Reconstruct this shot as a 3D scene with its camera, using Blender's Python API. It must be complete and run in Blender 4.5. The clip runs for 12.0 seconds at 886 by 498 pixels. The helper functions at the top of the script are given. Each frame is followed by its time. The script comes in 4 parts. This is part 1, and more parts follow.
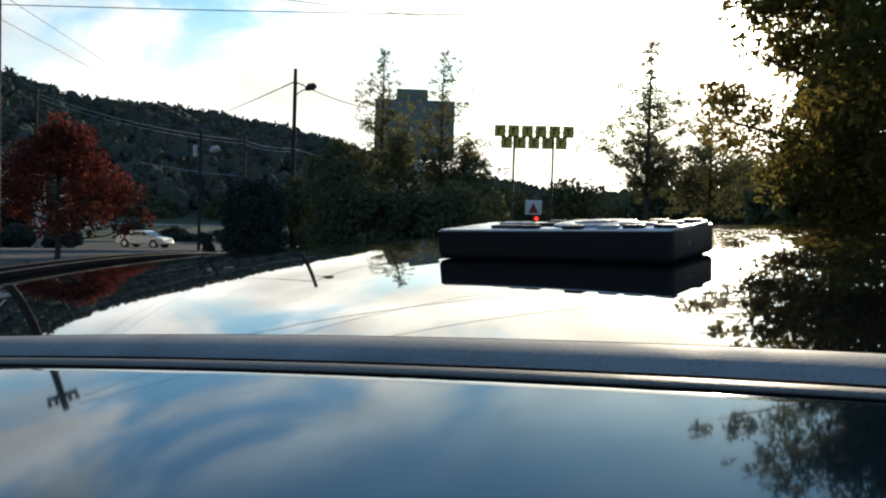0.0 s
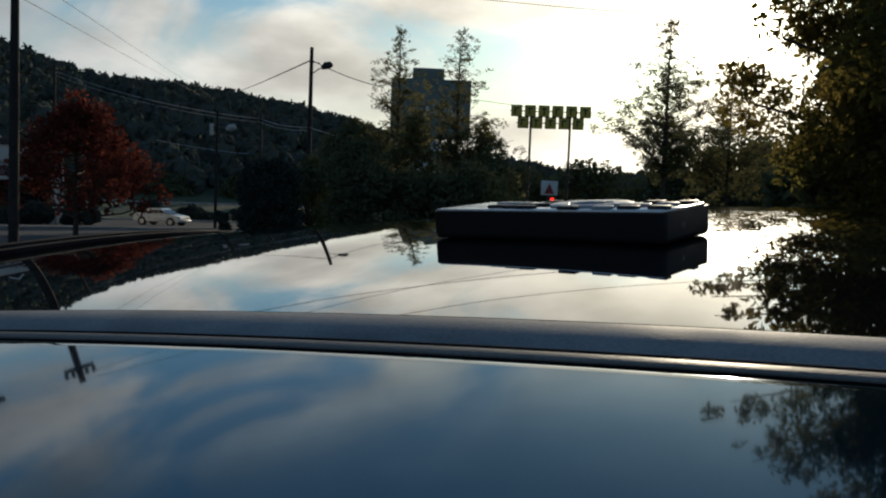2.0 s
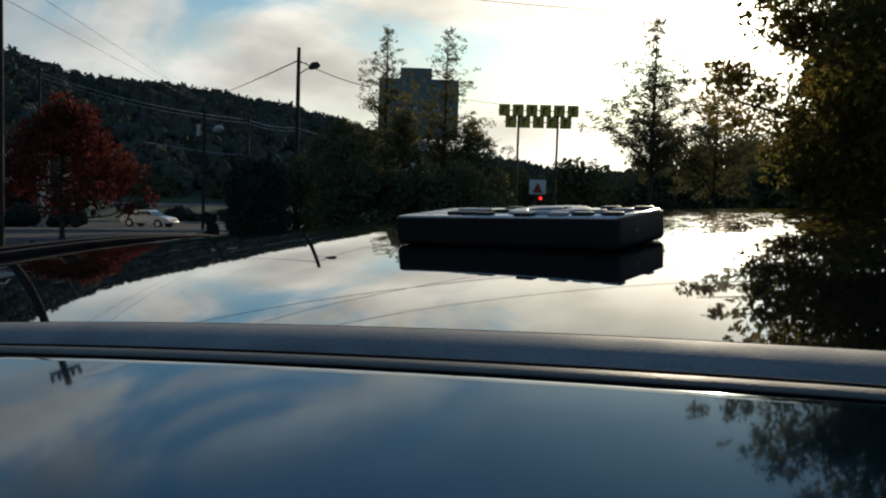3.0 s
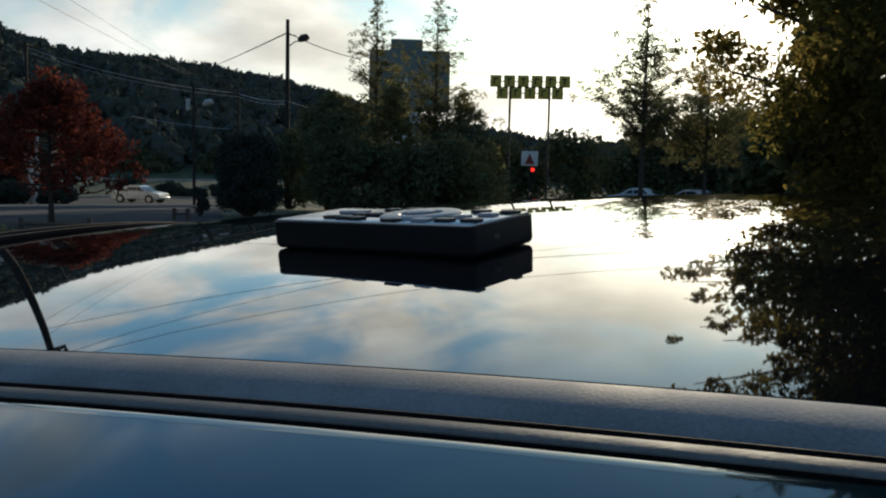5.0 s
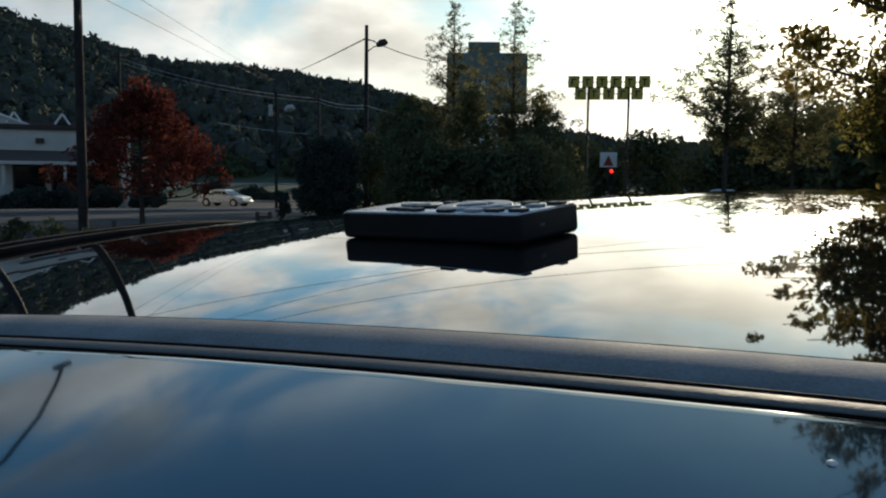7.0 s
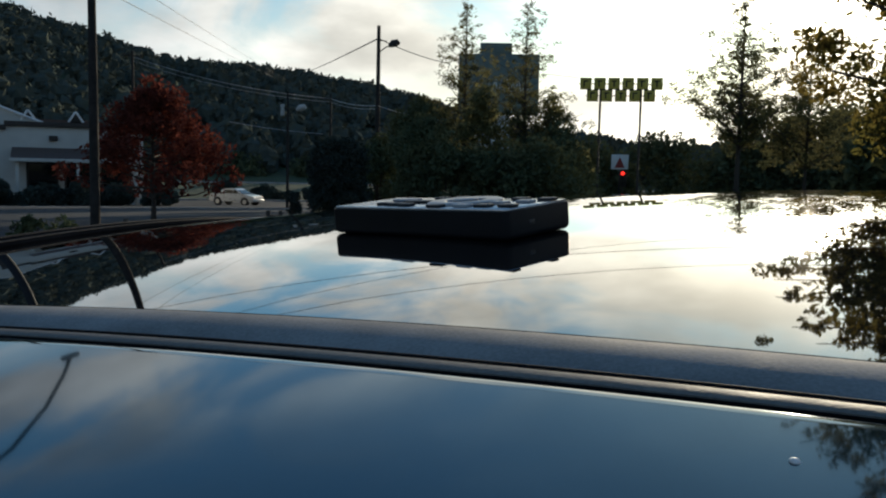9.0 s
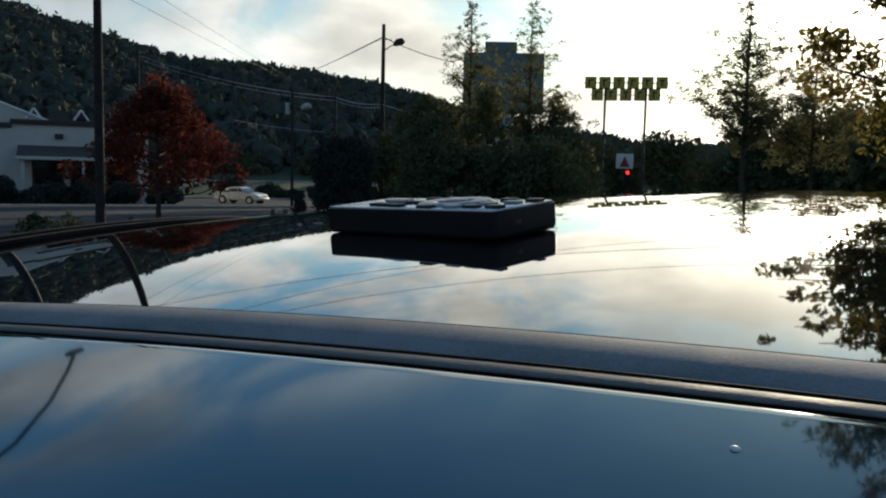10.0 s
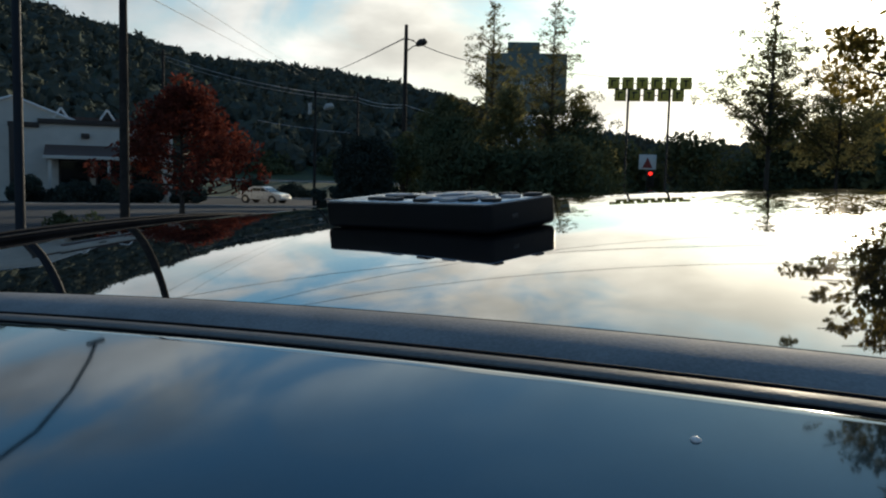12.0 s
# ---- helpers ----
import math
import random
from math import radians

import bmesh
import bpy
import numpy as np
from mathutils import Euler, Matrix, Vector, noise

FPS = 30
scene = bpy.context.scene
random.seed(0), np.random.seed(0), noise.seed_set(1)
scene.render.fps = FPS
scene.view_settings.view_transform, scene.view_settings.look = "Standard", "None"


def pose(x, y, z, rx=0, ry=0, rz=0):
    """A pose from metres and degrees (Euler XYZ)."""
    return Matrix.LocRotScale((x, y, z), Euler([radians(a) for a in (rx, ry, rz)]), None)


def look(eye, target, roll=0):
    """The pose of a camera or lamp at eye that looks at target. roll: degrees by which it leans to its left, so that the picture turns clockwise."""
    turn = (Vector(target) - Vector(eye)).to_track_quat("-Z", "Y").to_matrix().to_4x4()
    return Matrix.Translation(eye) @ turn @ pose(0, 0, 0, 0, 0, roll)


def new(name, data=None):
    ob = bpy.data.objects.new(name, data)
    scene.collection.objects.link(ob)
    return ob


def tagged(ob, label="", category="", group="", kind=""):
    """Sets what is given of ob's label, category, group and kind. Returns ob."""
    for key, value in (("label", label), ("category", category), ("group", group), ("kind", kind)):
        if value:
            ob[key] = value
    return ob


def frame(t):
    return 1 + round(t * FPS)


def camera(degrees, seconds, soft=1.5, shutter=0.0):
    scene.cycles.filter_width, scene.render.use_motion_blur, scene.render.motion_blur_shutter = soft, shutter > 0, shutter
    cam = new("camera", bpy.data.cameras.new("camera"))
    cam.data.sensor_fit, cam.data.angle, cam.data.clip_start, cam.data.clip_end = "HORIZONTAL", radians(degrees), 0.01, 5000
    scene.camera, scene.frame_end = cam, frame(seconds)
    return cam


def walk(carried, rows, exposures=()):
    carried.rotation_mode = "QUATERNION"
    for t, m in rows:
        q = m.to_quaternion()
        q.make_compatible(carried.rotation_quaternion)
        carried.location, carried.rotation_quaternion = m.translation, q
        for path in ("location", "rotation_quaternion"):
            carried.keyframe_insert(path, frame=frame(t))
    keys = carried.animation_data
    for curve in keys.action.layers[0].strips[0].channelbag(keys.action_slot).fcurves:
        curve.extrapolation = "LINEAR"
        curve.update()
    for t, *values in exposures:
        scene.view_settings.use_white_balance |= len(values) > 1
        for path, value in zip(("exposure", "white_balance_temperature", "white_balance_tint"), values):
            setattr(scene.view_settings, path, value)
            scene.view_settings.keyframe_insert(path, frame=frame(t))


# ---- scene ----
# ---- camera and its walk ----
cam = camera(56.4, 12.0, soft=2.1)
ROWS = [
    (0, pose(-0.0568, 0.0594, 1.5607, 87.8, -1.84, -0.1)),
    (0.5, pose(-0.0547, 0.0576, 1.5607, 87.61, -2.06, 1.08)),
    (1, pose(-0.0536, 0.0559, 1.5606, 86.92, -2.14, 1.3)),
    (1.5, pose(-0.0494, 0.0626, 1.5602, 86.48, -1.75, 0.99)),
    (2, pose(-0.0487, 0.0584, 1.5608, 86.38, -2.25, 0.98)),
    (2.5, pose(-0.0470, 0.0542, 1.5615, 86.62, -2.06, 0.53)),
    (4.5, pose(0.0101, 0.0626, 1.5774, 84.69, -1.76, -0.29)),
    (5, pose(0.0133, 0.0565, 1.5789, 84.48, -1.29, -0.31)),
    (5.5, pose(0.0144, 0.0589, 1.5786, 84.12, -1.25, -0.01)),
    (6, pose(0.0195, 0.0539, 1.5772, 83.63, -1.15, 0.62)),
    (6.5, pose(0.0241, 0.0313, 1.5756, 84.43, -0.25, 5.16)),
    (7, pose(0.0246, 0.0266, 1.5758, 84.56, -0.82, 5.02)),
    (9, pose(0.0333, 0.0312, 1.5734, 84.6, -1.29, 5.78)),
    (9.5, pose(0.0365, 0.0324, 1.5729, 84.38, -1.37, 5.82)),
    (10, pose(0.0406, 0.0231, 1.5747, 84.51, -1.4, 6.1)),
    (10.5, pose(0.0453, 0.0138, 1.5764, 84.36, -1.19, 6.37)),
    (11, pose(0.0451, 0.0182, 1.5749, 84.61, -1.45, 6.87)),
    (11.5, pose(0.0459, 0.0227, 1.5733, 84.59, -1.35, 7.36)),
    (12, pose(0.0510, 0.0271, 1.5720, 84.5, -1.59, 7.61)),
]
walk(cam, ROWS, exposures=[(0, 0.88, 6680, 8), (0.3, 0.5, 6680, 8), (0.6, 0.15, 6680, 8), (1.0, 0.0, 6680, 8), (1.5, -0.1, 6680, 8), (2.5, -0.1, 6680, 8), (4.5, 0.31, 6680, 7), (7.0, 0.34, 6640, 7), (12.0, 0.34, 6640, 7)])

# ---- world and sun ----
SUN_AZ = radians(18.0)        # to the right of +y
SUN_EL = radians(11.8)
SUN_DIR = Vector((math.sin(SUN_AZ) * math.cos(SUN_EL), math.cos(SUN_AZ) * math.cos(SUN_EL), math.sin(SUN_EL)))


def link(nt, a, b):
    nt.links.new(a, b)


def math_node(nt, op, a, b=None, c=None):
    n = nt.nodes.new("ShaderNodeMath")
    n.operation = op
    for i, v in enumerate((a, b, c)):
        if v is None:
            continue
        if isinstance(v, (int, float)):
            n.inputs[i].default_value = v
        else:
            nt.links.new(v, n.inputs[i])
    return n.outputs[0]


def mix_node(nt, fac, a, b, blend="MIX"):
    n = nt.nodes.new("ShaderNodeMix")
    n.data_type, n.blend_type = "RGBA", blend
    for i, v in ((0, fac), (6, a), (7, b)):
        if isinstance(v, (int, float, tuple)):
            n.inputs[i].default_value = v
        else:
            nt.links.new(v, n.inputs[i])
    return n.outputs[2]


def ramp_node(nt, fac, lo, hi, a=0.0, b=1.0):
    n = nt.nodes.new("ShaderNodeMapRange")
    n.interpolation_type = "SMOOTHSTEP"
    nt.links.new(fac, n.inputs[0])
    for i, v in enumerate((lo, hi, a, b)):
        n.inputs[i + 1].default_value = v
    return n.outputs[0]


def build_world():
    w = bpy.data.worlds.new("evening_sky")
    scene.world = w
    w.use_nodes = True
    nt = w.node_tree
    nt.nodes.clear()
    out = nt.nodes.new("ShaderNodeOutputWorld")
    bg = nt.nodes.new("ShaderNodeBackground")
    link(nt, bg.outputs[0], out.inputs[0])
    sky = nt.nodes.new("ShaderNodeTexSky")
    sky.sky_type = "NISHITA"
    sky.sun_disc = False
    sky.sun_elevation, sky.sun_rotation = SUN_EL, SUN_AZ
    sky.air_density, sky.dust_density, sky.ozone_density = 1.2, 1.0, 2.0
    co = nt.nodes.new("ShaderNodeTexCoord")
    sep = nt.nodes.new("ShaderNodeSeparateXYZ")
    link(nt, co.outputs["Generated"], sep.inputs[0])
    up = math_node(nt, "MAXIMUM", sep.outputs[2], 0.0)
    # broken cloud, drawn out sideways near the horizon
    mp = nt.nodes.new("ShaderNodeMapping")
    mp.inputs["Rotation"].default_value = (0, radians(5), 0)
    mp.inputs["Scale"].default_value = (1.0, 1.0, 2.4)
    mp.inputs["Location"].default_value = (1.7, 2.3, 0.6)
    link(nt, co.outputs["Generated"], mp.inputs[0])
    no = nt.nodes.new("ShaderNodeTexNoise")
    no.inputs["Scale"].default_value, no.inputs["Detail"].default_value = 3.9, 10
    no.inputs["Roughness"].default_value, no.inputs["Distortion"].default_value = 0.55, 0.5
    link(nt, mp.outputs[0], no.inputs["Vector"])
    cover = ramp_node(nt, no.outputs[0], 0.36, 0.58)
    low = ramp_node(nt, up, 0.36, 0.66, 1.0, 0.15)
    # higher up the cloud thins to soft veils
    soft = math_node(nt, "MULTIPLY", ramp_node(nt, no.outputs[0], 0.28, 0.78), 0.34)
    high = ramp_node(nt, up, 0.33, 0.47)
    cover = math_node(nt, "ADD", math_node(nt, "MULTIPLY", cover, math_node(nt, "SUBTRACT", 1.0, high)), math_node(nt, "MULTIPLY", soft, high))
    cover = math_node(nt, "MULTIPLY", cover, low)
    # brightness of thin cloud, strongest towards the sun
    dot = nt.nodes.new("ShaderNodeVectorMath")
    dot.operation = "DOT_PRODUCT"
    link(nt, co.outputs["Generated"], dot.inputs[0])
    dot.inputs[1].default_value = SUN_DIR
    d = math_node(nt, "MAXIMUM", dot.outputs["Value"], 0.0)
    near = math_node(nt, "POWER", d, 9.0)
    ahead = ramp_node(nt, dot.outputs["Value"], -0.3, 0.97)
    close = math_node(nt, "POWER", d, 90.0)
    disc = math_node(nt, "POWER", d, 2500.0)
    no2 = nt.nodes.new("ShaderNodeTexNoise")
    no2.inputs["Scale"].default_value, no2.inputs["Detail"].default_value = 4.6, 8
    link(nt, mp.outputs[0], no2.inputs["Vector"])
    shade = math_node(nt, "MULTIPLY", ramp_node(nt, no2.outputs[0], 0.3, 0.7, 0.6, 1.2), ramp_node(nt, up, 0.2, 0.75, 1.0, 0.42))
    lit = ramp_node(nt, dot.outputs["Value"], 0.5, 1.0)
    tint = mix_node(nt, near, mix_node(nt, lit, (0.29, 0.33, 0.385, 1), (0.84, 0.84, 0.82, 1)), (1.3, 1.22, 1.04, 1))
    cool = mix_node(nt, ramp_node(nt, up, 0.28, 0.55), (1, 1, 1, 1), (0.56, 0.80, 1.02, 1))
    cloud = mix_node(nt, 1.0, mix_node(nt, 1.0, tint, shade, "MULTIPLY"), cool, "MULTIPLY")
    blue = mix_node(nt, 1.0, sky.outputs[0], (SKY_GAIN * 0.52, SKY_GAIN * 0.86, SKY_GAIN * 1.14, 1), "MULTIPLY")
    # haze towards the horizon
    haze = ramp_node(nt, up, 0.0, 0.26, 0.9, 0.0)
    blue = mix_node(nt, haze, blue, mix_node(nt, near, mix_node(nt, ahead, (0.26, 0.27, 0.30, 1), (0.68, 0.66, 0.61, 1)), (1.45, 1.3, 1.0, 1)))
    both = mix_node(nt, cover, blue, cloud)
    glow = nt.nodes.new("ShaderNodeVectorMath")
    glow.operation = "SCALE"
    glow.inputs[0].default_value = (1.0, 0.91, 0.73)
    amount = math_node(nt, "ADD", math_node(nt, "MULTIPLY", close, 1.6), math_node(nt, "MULTIPLY", disc, 30.0))
    link(nt, amount, glow.inputs["Scale"])
    total = mix_node(nt, 1.0, both, glow.outputs[0], "ADD")
    link(nt, total, bg.inputs[0])
    bg.inputs[1].default_value = 1.0


SKY_GAIN = 0.097
build_world()
sun = new("sun", bpy.data.lights.new("sun", "SUN"))
sun.data.energy, sun.data.angle, sun.data.color = 3.2, radians(0.6), (1.0, 0.86, 0.66)
sun.matrix_world = look((0, 0, 0), -SUN_DIR)
sun.location = SUN_DIR * 60


# ---- materials ----
def mat(name, color, rough=0.6, metal=0.0, vary=0.25, scale=6.0, bump=0.0, fine=60.0, coat=0.0, spec=0.5, per_object=0.0, ior=1.5):
    m = bpy.data.materials.new(name)
    m.use_nodes = True
    nt = m.node_tree
    b = nt.nodes["Principled BSDF"]
    co = nt.nodes.new("ShaderNodeTexCoord")
    n1 = nt.nodes.new("ShaderNodeTexNoise")
    n1.inputs["Scale"].default_value, n1.inputs["Detail"].default_value = scale, 5
    n2 = nt.nodes.new("ShaderNodeTexNoise")
    n2.inputs["Scale"].default_value, n2.inputs["Detail"].default_value = fine, 3
    link(nt, co.outputs["Object"], n1.inputs["Vector"])
    link(nt, co.outputs["Object"], n2.inputs["Vector"])
    v = math_node(nt, "ADD", math_node(nt, "MULTIPLY", n1.outputs[0], 0.65), math_node(nt, "MULTIPLY", n2.outputs[0], 0.35))
    k = ramp_node(nt, v, 0.3, 0.7, 1.0 - vary, 1.0 + vary)
    if per_object:
        oi = nt.nodes.new("ShaderNodeObjectInfo")
        k = math_node(nt, "MULTIPLY", k, math_node(nt, "MULTIPLY_ADD", oi.outputs["Random"], per_object, 1 - per_object / 2))
    c = mix_node(nt, 1.0, (*color, 1), k, "MULTIPLY")
    link(nt, c, b.inputs["Base Color"])
    r = ramp_node(nt, n1.outputs[0], 0.25, 0.75, max(0.0, rough * 0.85), min(1.0, rough * 1.15))
    link(nt, r, b.inputs["Roughness"])
    b.inputs["Metallic"].default_value = metal
    b.inputs["Coat Weight"].default_value = coat
    b.inputs["Coat Roughness"].default_value = 0.02
    b.inputs["Specular IOR Level"].default_value = spec
    b.inputs["IOR"].default_value = ior
    if bump:
        bu = nt.nodes.new("ShaderNodeBump")
        bu.inputs["Strength"].default_value, bu.inputs["Distance"].default_value = 1.0, bump
        link(nt, n2.outputs[0], bu.inputs["Height"])
        link(nt, bu.outputs[0], b.inputs["Normal"])
    return m


def leaf_mat(name, color, other, through_light=0.35, vary=0.35):
    m = bpy.data.materials.new(name)
    m.use_nodes = True
    nt = m.node_tree
    nt.nodes.clear()
    out = nt.nodes.new("ShaderNodeOutputMaterial")
    geo = nt.nodes.new("ShaderNodeNewGeometry")
    no = nt.nodes.new("ShaderNodeTexNoise")
    no.inputs["Scale"].default_value = 0.7
    co = nt.nodes.new("ShaderNodeTexCoord")
    link(nt, co.outputs["Object"], no.inputs["Vector"])
    c = mix_node(nt, ramp_node(nt, no.outputs[0], 0.35, 0.65), (*color, 1), (*other, 1))
    k = math_node(nt, "MULTIPLY_ADD", geo.outputs["Random Per Island"], 2 * vary, 1 - vary)
    c = mix_node(nt, 1.0, c, k, "MULTIPLY")
    di = nt.nodes.new("ShaderNodeBsdfDiffuse")
    tr = nt.nodes.new("ShaderNodeBsdfTranslucent")
    mx = nt.nodes.new("ShaderNodeMixShader")
    mx.inputs[0].default_value = through_light
    link(nt, c, di.inputs[0])
    link(nt, c, tr.inputs[0])
    link(nt, di.outputs[0], mx.inputs[1])
    link(nt, tr.outputs[0], mx.inputs[2])
    link(nt, mx.outputs[0], out.inputs[0])
    return m


def glow_mat(name, color, strength):
    m = bpy.data.materials.new(name)
    m.use_nodes = True
    b = m.node_tree.nodes["Principled BSDF"]
    b.inputs["Base Color"].default_value = (*color, 1)
    b.inputs["Emission Color"].default_value = (*color, 1)
    b.inputs["Emission Strength"].default_value = strength
    return m


M = {
    "roof_paint": mat("black_clearcoat_paint", (0.006, 0.0065, 0.008), 0.02, 0.0, 0.2, 3.0, fine=400, coat=0.8, ior=1.6),
    "rear_paint": mat("dark_blue_metallic_paint", (0.017, 0.060, 0.088), 0.05, 0.75, 0.12, 4.0, fine=900, coat=0.5),
    "rubber": mat("weathered_rubber_seal", (0.25, 0.248, 0.245), 0.78, 0.0, 0.3, 40, bump=0.00007, fine=1100, spec=0.25),
    "moulding": mat("dull_black_moulding", (0.010, 0.011, 0.013), 0.8, 0.0, 0.3, 20, bump=0.0001, fine=700, spec=0.0),
    "groove_black": mat("shaded_groove_black", (0.008, 0.008, 0.009), 0.9, 0.0, 0.3, 40, fine=500, spec=0.05),
    "highlight_grey": mat("moulding_highlight_grey", (0.035, 0.035, 0.037), 0.7, 0.0, 0.5, 60, bump=0.0003, fine=500, spec=0.1),
    "trim": mat("grey_satin_trim", (0.13, 0.127, 0.12), 0.62, 0.0, 0.3, 60, bump=0.00008, fine=900, spec=0.2),
    "black_plastic": mat("black_plastic", (0.012, 0.012, 0.014), 0.42, 0.0, 0.25, 30, bump=0.0002, fine=900),
    "remote_face": mat("silver_grey_face", (0.45, 0.46, 0.48), 0.24, 0.75, 0.12, 60, fine=700),
    "remote_body": mat("remote_black_plastic", (0.011, 0.011, 0.0125), 0.45, 0.0, 0.25, 50, bump=0.00005, fine=900, spec=0.18),
    "button_dark": mat("dark_rubber_button", (0.012, 0.012, 0.014), 0.5, 0.0, 0.2, 90),
    "button_grey": mat("grey_rubber_button", (0.30, 0.31, 0.33), 0.4, 0.0, 0.2, 90),
    "glass_dark": mat("tinted_glass", (0.008, 0.010, 0.011), 0.03, 0.0, 0.1, 2),
    "tyre": mat("tyre_rubber", (0.015, 0.015, 0.015), 0.8, 0.0, 0.3, 20, bump=0.002, fine=120),
    "rim": mat("alloy_rim", (0.45, 0.45, 0.46), 0.35, 0.9, 0.1, 20),
    "silver_paint": mat("silver_car_paint", (0.42, 0.43, 0.44), 0.3, 0.3, 0.1, 5, coat=0.6),
    "white_paint_car": mat("white_car_paint", (0.62, 0.63, 0.64), 0.3, 0.1, 0.08, 5, coat=0.6),
    "asphalt": mat("parking_asphalt", (0.046, 0.049, 0.053), 0.9, 0.0, 0.25, 0.35, bump=0.004, fine=30, spec=0.12),
    "road_asphalt": mat("road_asphalt", (0.09, 0.09, 0.092), 0.85, 0.0, 0.22, 0.5, bump=0.004, fine=30),
    "kerb": mat("concrete_kerb", (0.32, 0.31, 0.29), 0.85, 0.0, 0.25, 2, bump=0.003, fine=60),
    "line": mat("faded_line_paint", (0.45, 0.45, 0.43), 0.8, 0.0, 0.35, 8, fine=60),
    "grass": mat("autumn_grass", (0.06, 0.075, 0.03), 0.95, 0.0, 0.4, 0.6, bump=0.02, fine=25),
    "bark": mat("grey_brown_bark", (0.055, 0.045, 0.037), 0.9, 0.0, 0.35, 8, bump=0.01, fine=40),
    "pole_wood": mat("weathered_pole_wood", (0.04, 0.036, 0.034), 0.9, 0.0, 0.35, 6, bump=0.006, fine=50, spec=0.1),
    "galv": mat("dull_galvanised_steel", (0.022, 0.027, 0.036), 0.7, 0.0, 0.2, 12, spec=0.2),
    "wire": mat("aluminium_cable", (0.45, 0.45, 0.45), 0.4, 0.6, 0.15, 10),
    "black_wire": mat("black_cable", (0.02, 0.02, 0.02), 0.7, 0.0, 0.15, 10),
    "stucco": mat("cream_stucco", (0.54, 0.53, 0.49), 0.9, 0.0, 0.1, 1.5, bump=0.004, fine=70),
    "dark_trim": mat("dark_brown_trim", (0.045, 0.035, 0.03), 0.7, 0.0, 0.2, 5),
    "shingle": mat("brown_canopy_shingles", (0.10, 0.062, 0.05), 0.9, 0.0, 0.3, 6, bump=0.008, fine=30),
    "sign_yellow": mat("aged_yellow_sign_face", (0.55, 0.42, 0.06), 0.5, 0.0, 0.15, 3),
    "sign_dark": mat("dark_lettering", (0.02, 0.017, 0.012), 0.6, 0.0, 0.15, 9),
    "sign_blue": mat("faded_blue_green_sign_face", (0.12, 0.165, 0.15), 0.6, 0.0, 0.2, 0.8),
    "sign_pale": mat("pale_script_lettering", (0.55, 0.6, 0.62), 0.6, 0.0, 0.15, 3),
    "sign_white": mat("white_sign_face", (0.75, 0.74, 0.72), 0.5, 0.0, 0.1, 9),
    "sign_red": mat("dull_red_sign_paint", (0.28, 0.03, 0.025), 0.5, 0.0, 0.15, 9),
    "fence_wood": mat("weathered_fence_wood", (0.09, 0.075, 0.06), 0.9, 0.0, 0.3, 9),
    "red_leaf": leaf_mat("red_maple_leaves", (0.17, 0.047, 0.032), (0.12, 0.036, 0.027), 0.4),
    # gold in this colour stands for the low sun's glow in the leaves
    "green_leaf": leaf_mat("sun_warmed_leaves", (0.12, 0.11, 0.032), (0.17, 0.125, 0.034), 0.68),
    "gold_leaf": leaf_mat("yellowing_leaves", (0.17, 0.17, 0.085), (0.22, 0.19, 0.08), 0.6),
    # needles tinted warm as well, for the golden light near the sun
    "conifer_leaf": leaf_mat("hemlock_needles", (0.095, 0.10, 0.05), (0.14, 0.125, 0.055), 0.6),
    "bush_leaf": leaf_mat("shrub_leaves", (0.088, 0.108, 0.06), (0.112, 0.12, 0.064), 0.08, 0.2),
    "hedge_leaf": leaf_mat("arborvitae_scales", (0.05, 0.064, 0.056), (0.058, 0.07, 0.058), 0.05),
    # lightened and cooled in colour, in place of haze over the hill
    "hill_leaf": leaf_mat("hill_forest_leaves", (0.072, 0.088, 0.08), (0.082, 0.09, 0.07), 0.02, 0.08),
    "red_glow": glow_mat("lit_red_lens", (1.0, 0.03, 0.02), 1.8),
}


# ---- geometry helpers ----
def part(name, bm, material, parent=None, label="", smooth=True):
    me = bpy.data.meshes.new(name)
    bm.to_mesh(me)
    bm.free()
    me.materials.append(M[material])
    if smooth:
        for p in me.polygons:
            p.use_smooth = True
        me.set_sharp_from_angle(angle=radians(35))
    ob = new(name, me)
    ob.parent = parent
    if label:
        ob["label"] = label
    return ob


def data_part(name, verts, faces, material, parent=None, label="", smooth=False):
    me = bpy.data.meshes.new(name)
    me.from_pydata([tuple(v) for v in verts], [], faces)
    me.materials.append(M[material])
    if smooth:
        for p in me.polygons:
            p.use_smooth = True
    ob = new(name, me)
    ob.parent = parent
    if label:
        ob["label"] = label
    return ob


def empty(name, loc=(0, 0, 0), rz=0.0):
    ob = new(name)
    ob.empty_display_size = 0.2
    ob.matrix_world = pose(*loc, 0, 0, rz)
    return ob


def box(size, at=(0, 0, 0), bevel=0.0, seg=2, bm=None, turn=None):
    own = bmesh.new()
    bmesh.ops.create_cube(own, size=1.0)
    bmesh.ops.scale(own, vec=size, verts=own.verts)
    if bevel:
        bmesh.ops.bevel(own, geom=own.edges[:], offset=bevel, segments=seg, affect="EDGES", profile=0.5)
    m = Matrix.Translation(at) @ (turn if turn else Matrix())
    own.transform(m)
    if bm is None:
        return own
    me = bpy.data.meshes.new("tmp")
    own.to_mesh(me)
    own.free()
    bm.from_mesh(me)
    bpy.data.meshes.remove(me)
    return bm


